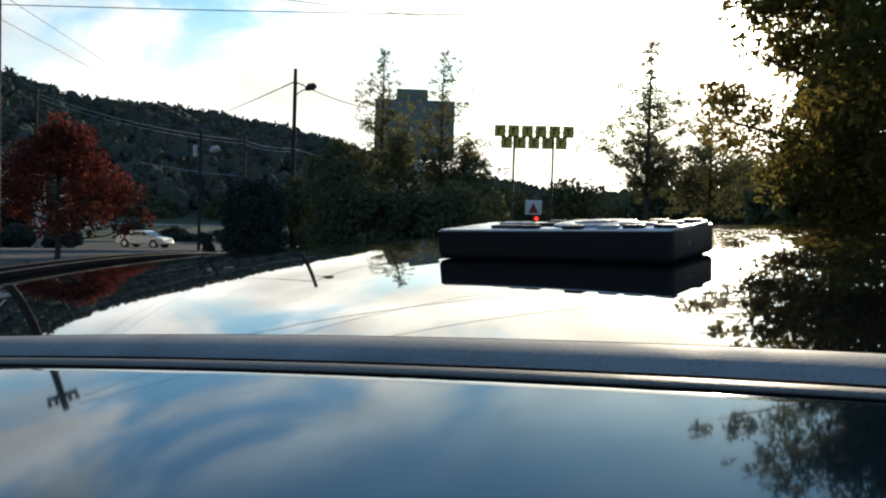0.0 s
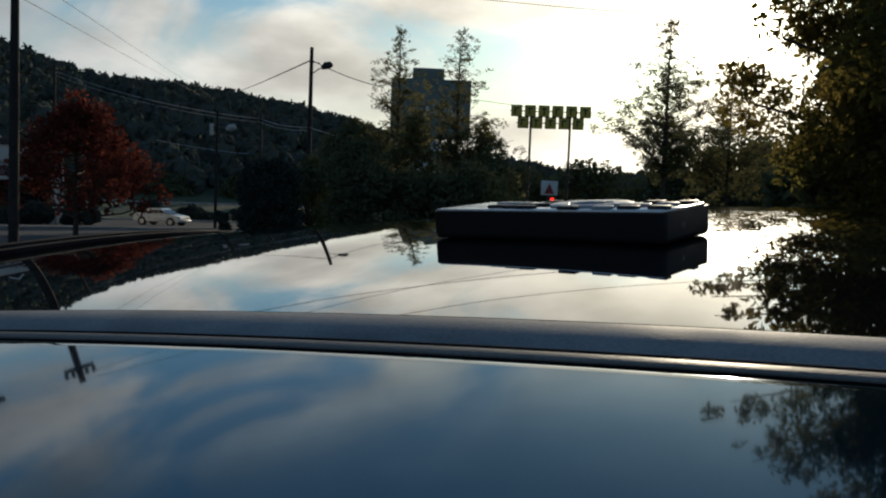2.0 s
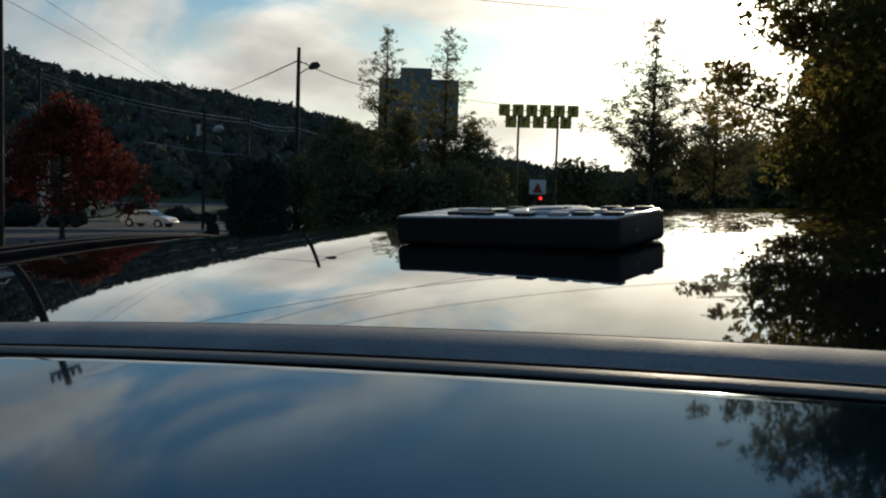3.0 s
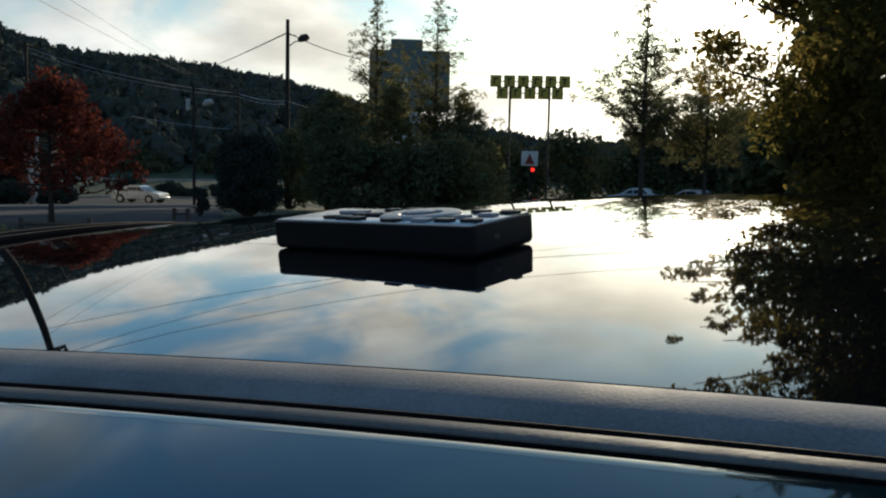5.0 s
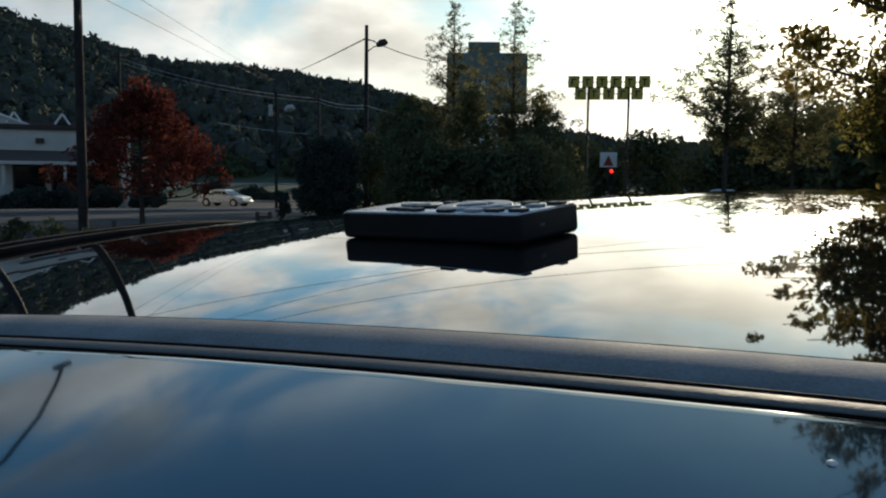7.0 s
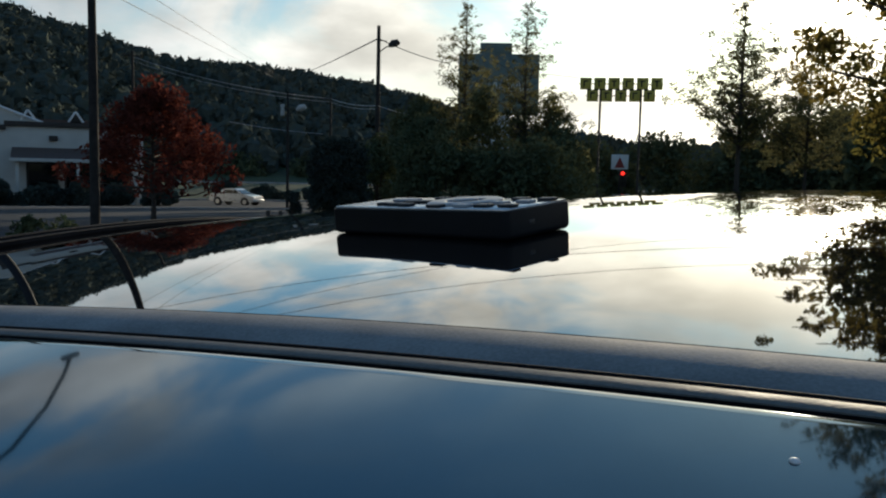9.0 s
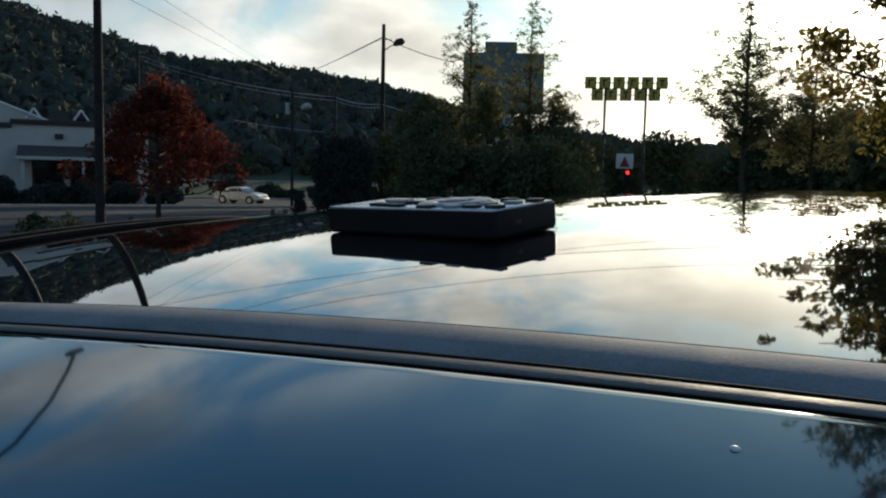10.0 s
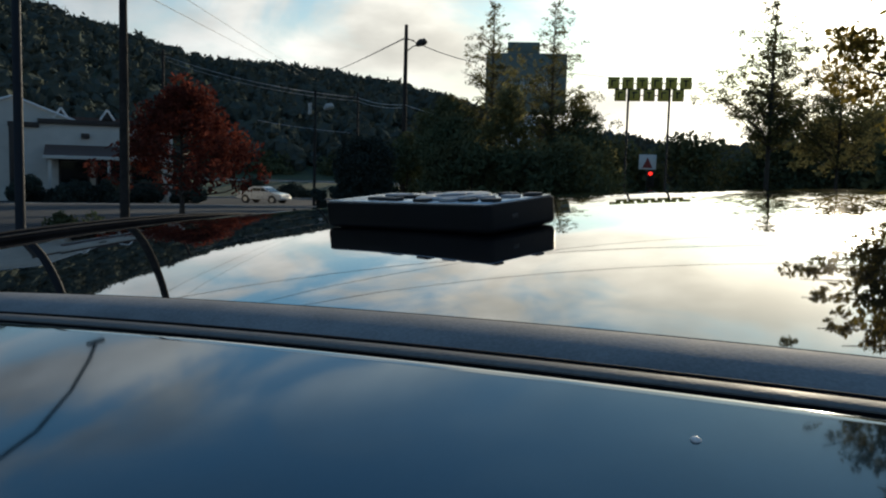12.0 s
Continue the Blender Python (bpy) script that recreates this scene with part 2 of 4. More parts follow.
def tube(points, radii, n=8, bm=None, cap=True):
    bm = bm or bmesh.new()
    pts = [Vector(p) for p in points]
    if isinstance(radii, (int, float)):
        radii = [radii] * len(pts)
    rings = []
    ref = Vector((0.31, 0.17, 0.93))
    for i, p in enumerate(pts):
        d = (pts[min(i + 1, len(pts) - 1)] - pts[max(i - 1, 0)]).normalized()
        if abs(d.dot(ref)) > 0.95:
            ref = Vector((0.9, 0.3, 0.1))
        u = d.cross(ref).normalized()
        v = d.cross(u)
        rings.append([bm.verts.new(p + radii[i] * (math.cos(a) * u + math.sin(a) * v)) for a in (2 * math.pi * j / n for j in range(n))])
    for a, b in zip(rings, rings[1:]):
        for j in range(n):
            bm.faces.new((a[j], a[(j + 1) % n], b[(j + 1) % n], b[j]))
    if cap:
        bm.faces.new(rings[0][::-1])
        bm.faces.new(rings[-1])
    bmesh.ops.recalc_face_normals(bm, faces=bm.faces[:])
    return bm


def prism(outline, depth, axis="y"):
    """An outline in (x, z) with some depth along y, from y = 0."""
    bm = bmesh.new()
    f = bm.faces.new([bm.verts.new((x, 0, z)) for x, z in outline])
    r = bmesh.ops.extrude_face_region(bm, geom=[f])
    bmesh.ops.translate(bm, vec=(0, depth, 0), verts=[v for v in r["geom"] if isinstance(v, bmesh.types.BMVert)])
    bmesh.ops.recalc_face_normals(bm, faces=bm.faces[:])
    return bm


def quad_slab(pts, thick):
    bm = bmesh.new()
    n = (Vector(pts[1]) - Vector(pts[0])).cross(Vector(pts[3]) - Vector(pts[0])).normalized() * thick
    vs = [bm.verts.new(p) for p in pts] + [bm.verts.new(Vector(p) - n) for p in pts]
    for f in ((0, 1, 2, 3), (7, 6, 5, 4), (0, 4, 5, 1), (1, 5, 6, 2), (2, 6, 7, 3), (3, 7, 4, 0)):
        bm.faces.new([vs[i] for i in f])
    bmesh.ops.recalc_face_normals(bm, faces=bm.faces[:])
    return bm


def leaves(centers, n, size, rng, squash=1.0, flat=0.0, droop=0.0, wide=1.0):
    """Small folded leaves round the centres (x, y, z, radius): verts and faces."""
    c = np.array(centers, float)
    w = c[:, 3] ** 2
    pick = rng.choice(len(c), n, p=w / w.sum())
    d = rng.normal(size=(n, 3))
    d /= np.linalg.norm(d, axis=1)[:, None]
    r = rng.random(n) ** 0.45
    p = c[pick, :3] + d * (c[pick, 3] * r)[:, None] * np.array([1, 1, squash])
    a = rng.normal(size=(n, 3))
    a[:, 2] *= (1 - flat)
    a[:, 2] -= droop
    a /= np.linalg.norm(a, axis=1)[:, None]
    b = np.cross(a, rng.normal(size=(n, 3)))
    b /= np.linalg.norm(b, axis=1)[:, None]
    s = size * (0.55 + 0.9 * rng.random(n))[:, None]
    up = np.cross(a, b)
    b = b * wide
    v = np.empty((n, 6, 3))
    v[:, 0] = p - a * s
    v[:, 1] = p - a * s * 0.25 + b * s * 0.45 + up * s * 0.12
    v[:, 2] = p + a * s * 0.45 + b * s * 0.34 + up * s * 0.1
    v[:, 3] = p + a * s
    v[:, 4] = p + a * s * 0.45 - b * s * 0.34 + up * s * 0.1
    v[:, 5] = p - a * s * 0.25 - b * s * 0.45 + up * s * 0.12
    i = np.arange(n)[:, None] * 6
    faces = np.concatenate([i + np.array([0, 1, 2, 3]), i + np.array([0, 3, 4, 5])])
    return v.reshape(-1, 3), faces.tolist()


# ---- ground ----
PROFILE = [(0, 0.0), (24, 0.0), (76, -1.87), (92, -1.9), (104, -0.5), (115, -0.4), (6000, -0.4)]


def gz(x, y):
    """The ground falls away gently from the car, and rises again to the far road."""
    return float(np.interp(math.hypot(x, y), [p[0] for p in PROFILE], [p[1] for p in PROFILE]))


def polar_sheet(name, az0, az1, dists, lift, material, label, category, step=4.0, thick=0.0):
    bm = bmesh.new()
    n = max(2, round(abs(az1 - az0) / step))
    rings = []
    for d in dists:
        ring = []
        for i in range(n + 1):
            a = radians(az0 + (az1 - az0) * i / n)
            x, y = -d * math.sin(a), d * math.cos(a)
            ring.append(bm.verts.new((x, y, gz(x, y) + lift)))
        rings.append(ring)
    for p, q in zip(rings, rings[1:]):
        for i in range(n):
            bm.faces.new((p[i + 1], p[i], q[i], q[i + 1]))
    bmesh.ops.recalc_face_normals(bm, faces=bm.faces[:])
    if sum(f.normal.z for f in bm.faces) < 0:
        bmesh.ops.reverse_faces(bm, faces=bm.faces[:])
    if thick:
        r = bmesh.ops.extrude_face_region(bm, geom=bm.faces[:])
        bmesh.ops.translate(bm, vec=(0, 0, -thick), verts=[v for v in r["geom"] if isinstance(v, bmesh.types.BMVert)])
        bmesh.ops.recalc_face_normals(bm, faces=bm.faces[:])
    return tagged(part(name, bm, material, smooth=False), label, category, kind="structure")


polar_sheet("ground", 0, 360, [0.3, 6, 12, 24, 34, 45, 56, 66, 76, 84, 92, 98, 104, 115, 200, 600, 2500], 0.0, "grass", "dull autumn grass and earth reaching the wooded hills", "ground")
polar_sheet("parking_lot", -100, 260, [0.2, 8, 16, 21], 0.02, "asphalt", "worn grey asphalt of the lot round the car", "parking lot", thick=0.06)
polar_sheet("parking_lot", 14.5, 75, [21.1, 24, 34, 45, 56, 66, 76, 86], 0.02, "asphalt", "wide worn grey asphalt parking lot falling away", "parking lot", thick=0.06)
polar_sheet("road", -30, 80, [105, 112], 0.02, "road_asphalt", "pale grey asphalt road beyond the lot", "road", thick=0.06)
polar_sheet("side_road", -40, 2, [59, 63, 67, 71], 0.5, "road_asphalt", "asphalt street behind the planting", "road", thick=0.8)
polar_sheet("kerb", 14.5, 75, [86, 86.2], 0.16, "kerb", "weathered concrete kerb along the lot's far edge", "kerb", 2.0, 0.2)
polar_sheet("kerb", -30, 80, [104.7, 104.95], 0.16, "kerb", "weathered concrete kerb along the far road", "kerb", 2.0, 0.2)
polar_sheet("kerb", -40, 14.4, [21.1, 21.3], 0.16, "kerb", "weathered concrete kerb of the planted bed", "kerb", 2.0, 0.2)


def bay_line(x0, y0, x1, y1):
    d = Vector((x1 - x0, y1 - y0, gz(x1, y1) - gz(x0, y0)))
    mid = Vector(((x0 + x1) / 2, (y0 + y1) / 2, (gz(x0, y0) + gz(x1, y1)) / 2 + 0.026))
    bm = box((d.length, 0.12, 0.006), mid, 0.0, 1, None, d.to_track_quat("X", "Z").to_matrix().to_4x4())
    tagged(part("bay_line", bm, "line", smooth=False), "faded white parking line on the asphalt", "road marking", "parking lines", "structure")


for i in range(9):
    bay_line(-33 + i * 2.8, 42.0 + i * 0.9, -31.4 + i * 2.8, 47.2 + i * 0.9)


# ---- wooded hill ----
RIDGE = [(110, 37), (75, 59), (55, 76), (42, 69), (35.5, 62), (32, 57), (29, 52), (24, 41.7), (21, 41.7), (18, 41.2), (12, 35.7), (7, 30.2), (0, 18), (-8, 10), (-20, 8), (-60, 8)]


def ridge_height(az):
    a = [r[0] for r in RIDGE][::-1]
    h = [r[1] for r in RIDGE][::-1]
    return float(np.interp(az, a, h))


def hill_point(az, k):
    rad = 115 + 300 * k
    h = ridge_height(az) * (math.sin(min(k, 1.0) * math.pi / 2) ** 1.25 if k <= 1 else 1 - 0.6 * (k - 1))
    h += 2.0 * noise.noise(Vector((az * 0.3, k * 5, 0))) * min(1, k * 3)
    return Vector((-rad * math.sin(radians(az)), rad * math.cos(radians(az)), max(h, 0.0) - 0.55))


def hill():
    root = empty("wooded_hill", (0, 250, 0))
    verts, faces = [], []
    na, nk = 86, 14
    for i in range(na):
        for j in range(nk):
            verts.append(hill_point(110 - 170 * i / (na - 1), 1.5 * j / (nk - 1)) - Vector((0, 250, 0)))
    for i in range(na - 1):
        for j in range(nk - 1):
            faces.append((i * nk + j, i * nk + j + 1, (i + 1) * nk + j + 1, (i + 1) * nk + j))
    data_part("slope", verts, faces, "grass", root, smooth=True)
    rng = np.random.default_rng(4)
    ico = bmesh.new()
    bmesh.ops.create_icosphere(ico, subdivisions=2, radius=1.0)
    iv = np.array([v.co for v in ico.verts])
    jf = np.array([[v.index for v in f.verts] for f in ico.faces])
    ico.free()
    V, Fc, base, tops = [], [], 0, []
    for c in range(5200):
        az = rng.uniform(-45, 62) if c % 5 else rng.uniform(8, 45)
        k = rng.uniform(0.02, 1.04) if c % 3 else rng.uniform(0.85, 1.03)
        p = hill_point(az, k)
        r = rng.uniform(1.6, 3.5)
        bump = 0.66 + 0.15 * rng.normal(size=len(iv)).clip(-1.3, 1.3)
        q = iv * bump[:, None] * np.array([r, r, r * rng.uniform(0.85, 1.35)]) + np.array(p) + np.array([0, -250, r * 0.75])
        V.append(q)
        tops.append((p.x, p.y - 250, p.z + r * 0.8, r * 1.0))
        Fc.append(jf + base)
        base += len(iv)
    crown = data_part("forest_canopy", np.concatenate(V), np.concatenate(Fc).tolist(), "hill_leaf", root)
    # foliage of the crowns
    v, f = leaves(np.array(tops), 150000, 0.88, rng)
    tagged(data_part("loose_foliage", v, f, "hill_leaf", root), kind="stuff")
    tagged(root, "long dark hill covered with dense autumn woods", "hill", kind="stuff")


hill()


# ---- trees ----
def limb_set(root, rng, height, spread, trunk_r, first, count, up=0.55, top_heavy=False):
    """A tapered trunk with bent limbs; returns the limbs' ends."""
    pts = [Vector((0.03 * height * noise.noise(Vector((i * 0.7, height, 0))), 0.03 * height * noise.noise(Vector((height, i * 0.7, 3))), height * i / 6)) for i in range(7)]
    pts[0] = Vector((0, 0, -0.05))
    part("trunk", tube(pts, [trunk_r * (1.25 if i == 0 else 1 - 0.14 * i) for i in range(7)], 9), "bark", root)
    ends = []
    bm = bmesh.new()
    for i in range(count):
        k = first + (1 - first) * (i + rng.random()) / count
        s = pts[0].lerp(pts[6], min(k, 0.98))
        a = i * 2.4 + rng.uniform(-0.4, 0.4)
        ln = spread * ((1.12 - 0.95 * k) if not top_heavy else (0.55 + 0.45 * math.sin(math.pi * k ** 0.8))) * rng.uniform(0.75, 1.1)
        e = s + Vector((math.cos(a) * ln, math.sin(a) * ln, ln * up * rng.uniform(0.6, 1.3)))
        m = s.lerp(e, 0.5) + Vector((0, 0, -0.07 * ln))
        r = trunk_r * (0.55 - 0.35 * k)
        tube([s, m, e], [r, r * 0.6, r * 0.18], 6, bm)
        ends += [e, m.lerp(e, 0.4)]
    tagged(part("limb_set", bm, "bark", root), kind="stuff")
    return ends


def leafy_tree(name, at, height, spread, crown, n, size, leaf, seed, label, category="tree", first=0.3, trunk_r=0.14, count=16, up=0.55, top_heavy=False, core=True, boughs=(), gap=None):
    rng = np.random.default_rng(seed)
    root = empty(name, (at[0], at[1], gz(at[0], at[1]) + at[2]))
    height -= gz(at[0], at[1])
    ends = limb_set(root, rng, height * 0.86, spread, trunk_r, first, count, up, top_heavy)
    cs = [(*e, rng.uniform(0.7, 1.2) * crown) for e in ends]
    cs += [(0, 0, height * z, crown * 1.1) for z in ((0.6, 0.75, 0.9) if core else (0.88, 0.95))]
    for ax, ay, z0, z1 in boughs:
        a, b = Vector((0, 0, z0)), Vector((ax, ay, z1))
        m = a.lerp(b, 0.5) + Vector((0, 0, 0.3))
        part("bough", tube([a, m, b], [0.09, 0.05, 0.012], 7), "bark", root)
        for i in range(9):
            p = m.lerp(b, 0.1 + 0.9 * i / 8)
            w = rng.normal(size=3) * 0.28
            cs.append((p.x + w[0], p.y + w[1], p.z + w[2] * 0.8, crown * rng.uniform(0.14, 0.3)))
    extra = []
    for x, y, z, r in cs:
        for _ in range(3):
            d = rng.normal(size=3)
            d /= np.linalg.norm(d)
            extra.append((x + d[0] * r * 0.9, y + d[1] * r * 0.9, z + d[2] * r * 0.7, r * rng.uniform(0.3, 0.55)))
    every = cs + extra
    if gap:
        # foliage left out along one line, to let the sun through the crown
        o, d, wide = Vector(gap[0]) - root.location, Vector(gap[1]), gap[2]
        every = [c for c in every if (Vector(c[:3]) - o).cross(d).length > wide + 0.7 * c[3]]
    v, f = leaves(every, n, size, rng, 0.8)
    tagged(data_part("crown", v, f, leaf, root), kind="stuff")
    return tagged(root, label, category)


def hemlock(at, height, spread, n, seed, label, lean=0.0, bare=0.12, size=0.10):
    """A feathery conifer: drooping tiers of thin branches with flat needle sprays."""
    rng = np.random.default_rng(seed)
    root = empty("hemlock_tree", (at[0], at[1], gz(at[0], at[1])))
    height -= gz(at[0], at[1])
    top = Vector((lean, 0, height))
    part("trunk", tube([(0, 0, -0.05), top * 0.5, top], [0.012 * height, 0.007 * height, 0.0015 * height], 8), "bark", root)
    bm = bmesh.new()
    cs = []
    tiers = int(height * 11)
    for i in range(tiers):
        k = bare + (1 - bare) * (i + rng.random() * 0.8) / tiers
        s = Vector((0, 0, 0)).lerp(top, k)
        ln = spread * (1 - k) ** 0.9 * rng.uniform(0.2, 1.1) + 0.25
        a = rng.uniform(0, 2 * math.pi)
        rise = rng.uniform(0.1, 0.85)
        m = s + Vector((math.cos(a) * ln * 0.6, math.sin(a) * ln * 0.6, (0.10 + rise * 0.6) * ln))
        e = s + Vector((math.cos(a) * ln, math.sin(a) * ln, rise * ln))
        tube([s, m, e], [0.004 * height * (1.1 - k), 0.0025 * height * (1.1 - k), 0.006], 5, bm)
        for u in np.linspace(0.15, 1.0, max(3, int(ln * 4))):
            q = s.lerp(m, u / 0.6) if u < 0.6 else m.lerp(e, (u - 0.6) / 0.4)
            w = rng.normal(size=3) * (0.06 + 0.07 * ln)
            cs.append((q.x + w[0], q.y + w[1], q.z + w[2], (0.12 + 0.075 * ln) * rng.uniform(0.6, 1.4)))
    tagged(part("branch_set", bm, "bark", root), kind="stuff")
    v, f = leaves(cs, n, size, rng, 0.6, 0.35, 0.15, 0.5)
    tagged(data_part("crown", v, f, "conifer_leaf", root), kind="stuff")
    return tagged(root, label, "tree")


def shrub(name, at, rx, ry, rz, n, size, leaf, seed, label, category="shrub", lumps=26, squareness=0.0, lump=1.0):
    rng = np.random.default_rng(seed)
    root = empty(name, (at[0], at[1], gz(at[0], at[1]) + at[2]))
    rz -= gz(at[0], at[1])
    bm = bmesh.new()
    cs = []
    for i in range(lumps):
        a, u = rng.uniform(0, 2 * math.pi), rng.uniform(0.0, 1.0)
        rr = rng.uniform(0.25, 0.85)
        z = rz * (0.12 + 0.78 * u)
        fall = math.sqrt(max(0.05, 1 - (2 * max(u, 0.5 - 0.0) - 1) ** 2)) if not squareness else (1.0 if u < squareness else math.sqrt(max(0.05, 1 - ((u - squareness) / (1.02 - squareness)) ** 2)))
        p = Vector((math.cos(a) * rx * rr * fall, math.sin(a) * ry * rr * fall, z))
        cs.append((*p, min(rx, ry, rz) * rng.uniform(0.28, 0.5) * lump))
        tube([(0.1 * p.x, 0.1 * p.y, -0.03), p * 0.6, p], [0.03, 0.02, 0.008], 5, bm)
    tagged(part("stem_tangle", bm, "bark", root), kind="stuff")
    v, f = leaves(cs, n, size, rng)
    v[:, 2] = np.maximum(v[:, 2], 0.01)
    tagged(data_part("foliage", v, f, leaf, root), kind="stuff")
    return tagged(root, label, category)


leafy_tree("maple_tree", (-9.69, 20.86, 0.02), 3.75, 2.55, 0.36, 9500, 0.065, "red_leaf", 5, "small maple in red autumn leaf in the lot", trunk_r=0.07, first=0.2, count=64, up=0.34, core=False)
# its gap is cut along the line from the car to the sun
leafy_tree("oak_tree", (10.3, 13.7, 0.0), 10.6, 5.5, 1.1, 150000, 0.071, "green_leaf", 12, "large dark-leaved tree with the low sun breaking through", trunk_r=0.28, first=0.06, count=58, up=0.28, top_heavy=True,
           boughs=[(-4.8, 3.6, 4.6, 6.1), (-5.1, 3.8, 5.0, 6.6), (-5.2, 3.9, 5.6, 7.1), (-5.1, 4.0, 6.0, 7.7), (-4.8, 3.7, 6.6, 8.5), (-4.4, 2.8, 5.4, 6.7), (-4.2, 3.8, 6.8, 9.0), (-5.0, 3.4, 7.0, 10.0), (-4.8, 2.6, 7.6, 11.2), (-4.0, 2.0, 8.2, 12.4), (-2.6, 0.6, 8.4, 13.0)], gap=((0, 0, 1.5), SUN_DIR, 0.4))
leafy_tree("oak_tree", (12.9, 12.4, 0.0), 16.5, 5.2, 1.3, 30000, 0.15, "green_leaf", 15, "very tall dark-leaved tree crowding behind another", trunk_r=0.32, first=0.2, count=48, up=0.3, top_heavy=True)
hemlock((-3.4, 44.9, 0), 10.4, 3.9, 10000, 21, "tall feathery hemlock in front of the large sign")
hemlock((-0.2, 45.3, 0), 10.5, 4.2, 11000, 22, "tall feathery hemlock beside another of its height")
hemlock((10.7, 43.7, 0), 11.2, 5.2, 15000, 23, "ragged tall conifer against the bright sky", bare=0.3)
hemlock((15.3, 47.6, 0), 8.8, 6.0, 13000, 24, "shorter spreading conifer near the sun", bare=0.3)
shrub("arborvitae", (-6.65, 29.2, 0), 1.15, 1.0, 2.75, 42000, 0.05, "hedge_leaf", 31, "dense dark rounded arborvitae beside the lot", lumps=220, squareness=0.72, lump=0.7)
shrub("low_shrub", (-7.7, 26.9, 0.02), 0.42, 0.4, 0.75, 1500, 0.05, "hedge_leaf", 32, "small dark evergreen shrub at the lot's edge", lumps=14)
leafy_tree("young_tree", (1.3, 45.5, 0), 6.2, 2.3, 0.5, 2600, 0.11, "gold_leaf", 13, "thin young tree with sparse yellowing leaves", trunk_r=0.07, first=0.25, count=20, up=0.5)
leafy_tree("young_tree", (-2.2, 40.0, 0), 6.0, 2.0, 0.5, 4200, 0.10, "gold_leaf", 14, "thin young tree in front of the large sign", trunk_r=0.06, first=0.3, count=18, up=0.6)
for i, (x, y, w, h) in enumerate([(-5.0, 41, 2.3, 4.4), (-1.9, 40.5, 2.4, 2.6), (1.2, 41.5, 2.5, 4.0), (2.4, 47.5, 2.3, 3.9), (-5.9, 44.6, 2.3, 5.7), (-8.2, 46, 1.9, 3.5), (-3.2, 33.0, 2.2, 2.9), (0.3, 33.5, 2.4, 2.6)]):
    shrub("evergreen_bush", (x, y, 0), w, w * 0.8, h, 9000, 0.095, "bush_leaf", 40 + i, "overgrown dark evergreen bush", lumps=34)
for i, (x, y, w, h) in enumerate([(10.6, 21.6, 2.0, 6.4), (14.0, 20.5, 2.5, 8.0), (15.5, 25, 2.6, 5.6), (18.5, 27, 3.0, 6.0), (12.8, 29.5, 2.2, 3.6), (6.5, 79, 4.4, 4.8), (12.5, 78, 4.8, 5.4), (18.5, 76, 4.8, 6.0), (26, 66, 4.8, 6.6), (29, 54, 4.8, 6.8), (24, 46, 3.4, 5.2), (1.0, 80, 4.4, 4.4), (23, 73, 4.0, 6.4), (27, 73, 4.8, 8.1), (23.3, 74, 4.6, 7.3), (19.5, 75, 4.6, 6.5)]):
    shrub("roadside_thicket", (x, y, 0), w, w * 0.7, h, 4000, 0.23, "bush_leaf", 60 + i, "dark thicket lining the street", "thicket", lumps=40)
for i, (x, y, w, h) in enumerate([(-30, 97, 5, 3.2), (-41, 94, 5, 3), (-19, 100, 4.5, 3), (-53, 92, 5.5, 3.6), (-68, 82, 5, 4), (-80, 70, 6, 5)]):
    shrub("roadside_thicket", (x, y + 22, 0), w, w * 0.7, h, 4000, 0.25, "bush_leaf", 80 + i, "dark trees along the far side of the road", "thicket", lumps=30)
for i, (x, y, w, h) in enumerate([(-27.5, 86, 1.8, -0.6), (-31.5, 85, 2.0, -0.5), (-34.4, 50.8, 1.7, 0.1), (-32.2, 52.0, 1.6, -0.1), (-30.0, 53.3, 1.7, 0.0), (-27.9, 54.6, 1.6, 0.1), (-25.8, 55.9, 1.5, -0.1), (-22.5, 87, 1.5, -0.8)]):
    shrub("clipped_bush", (x, y, 0.0), w, w * 0.8, h * 0.75, 7000, 0.1, "hedge_leaf", 90 + i, "low rounded dark bush", lumps=16)


for i, (x, y, w, h) in enumerate([(-8.5, 14.6, 0.5, 0.55), (-7.9, 15.2, 0.4, 0.4), (-9.4, 14.9, 0.4, 0.5)]):
    shrub("weed_clump", (x, y, 0.02), w, w * 0.8, h, 500, 0.05, "bush_leaf", 120 + i, "ragged pale weeds at the lot's edge", "weeds", lumps=12)


# ---- poles, wires, signs ----
def catenary(a, b, sag, n=14):
    a, b = Vector(a), Vector(b)
    return [a.lerp(b, i / n) - Vector((0, 0, sag * 4 * (i / n) * (1 - i / n))) for i in range(n + 1)]


def cable(a, b, sag, r=0.009, material="black_wire", label="thin black overhead cable strung between poles"):
    tagged(part("overhead_cable", tube(catenary(a, b, sag), r, 5), material), label, "cable", "overhead cables")


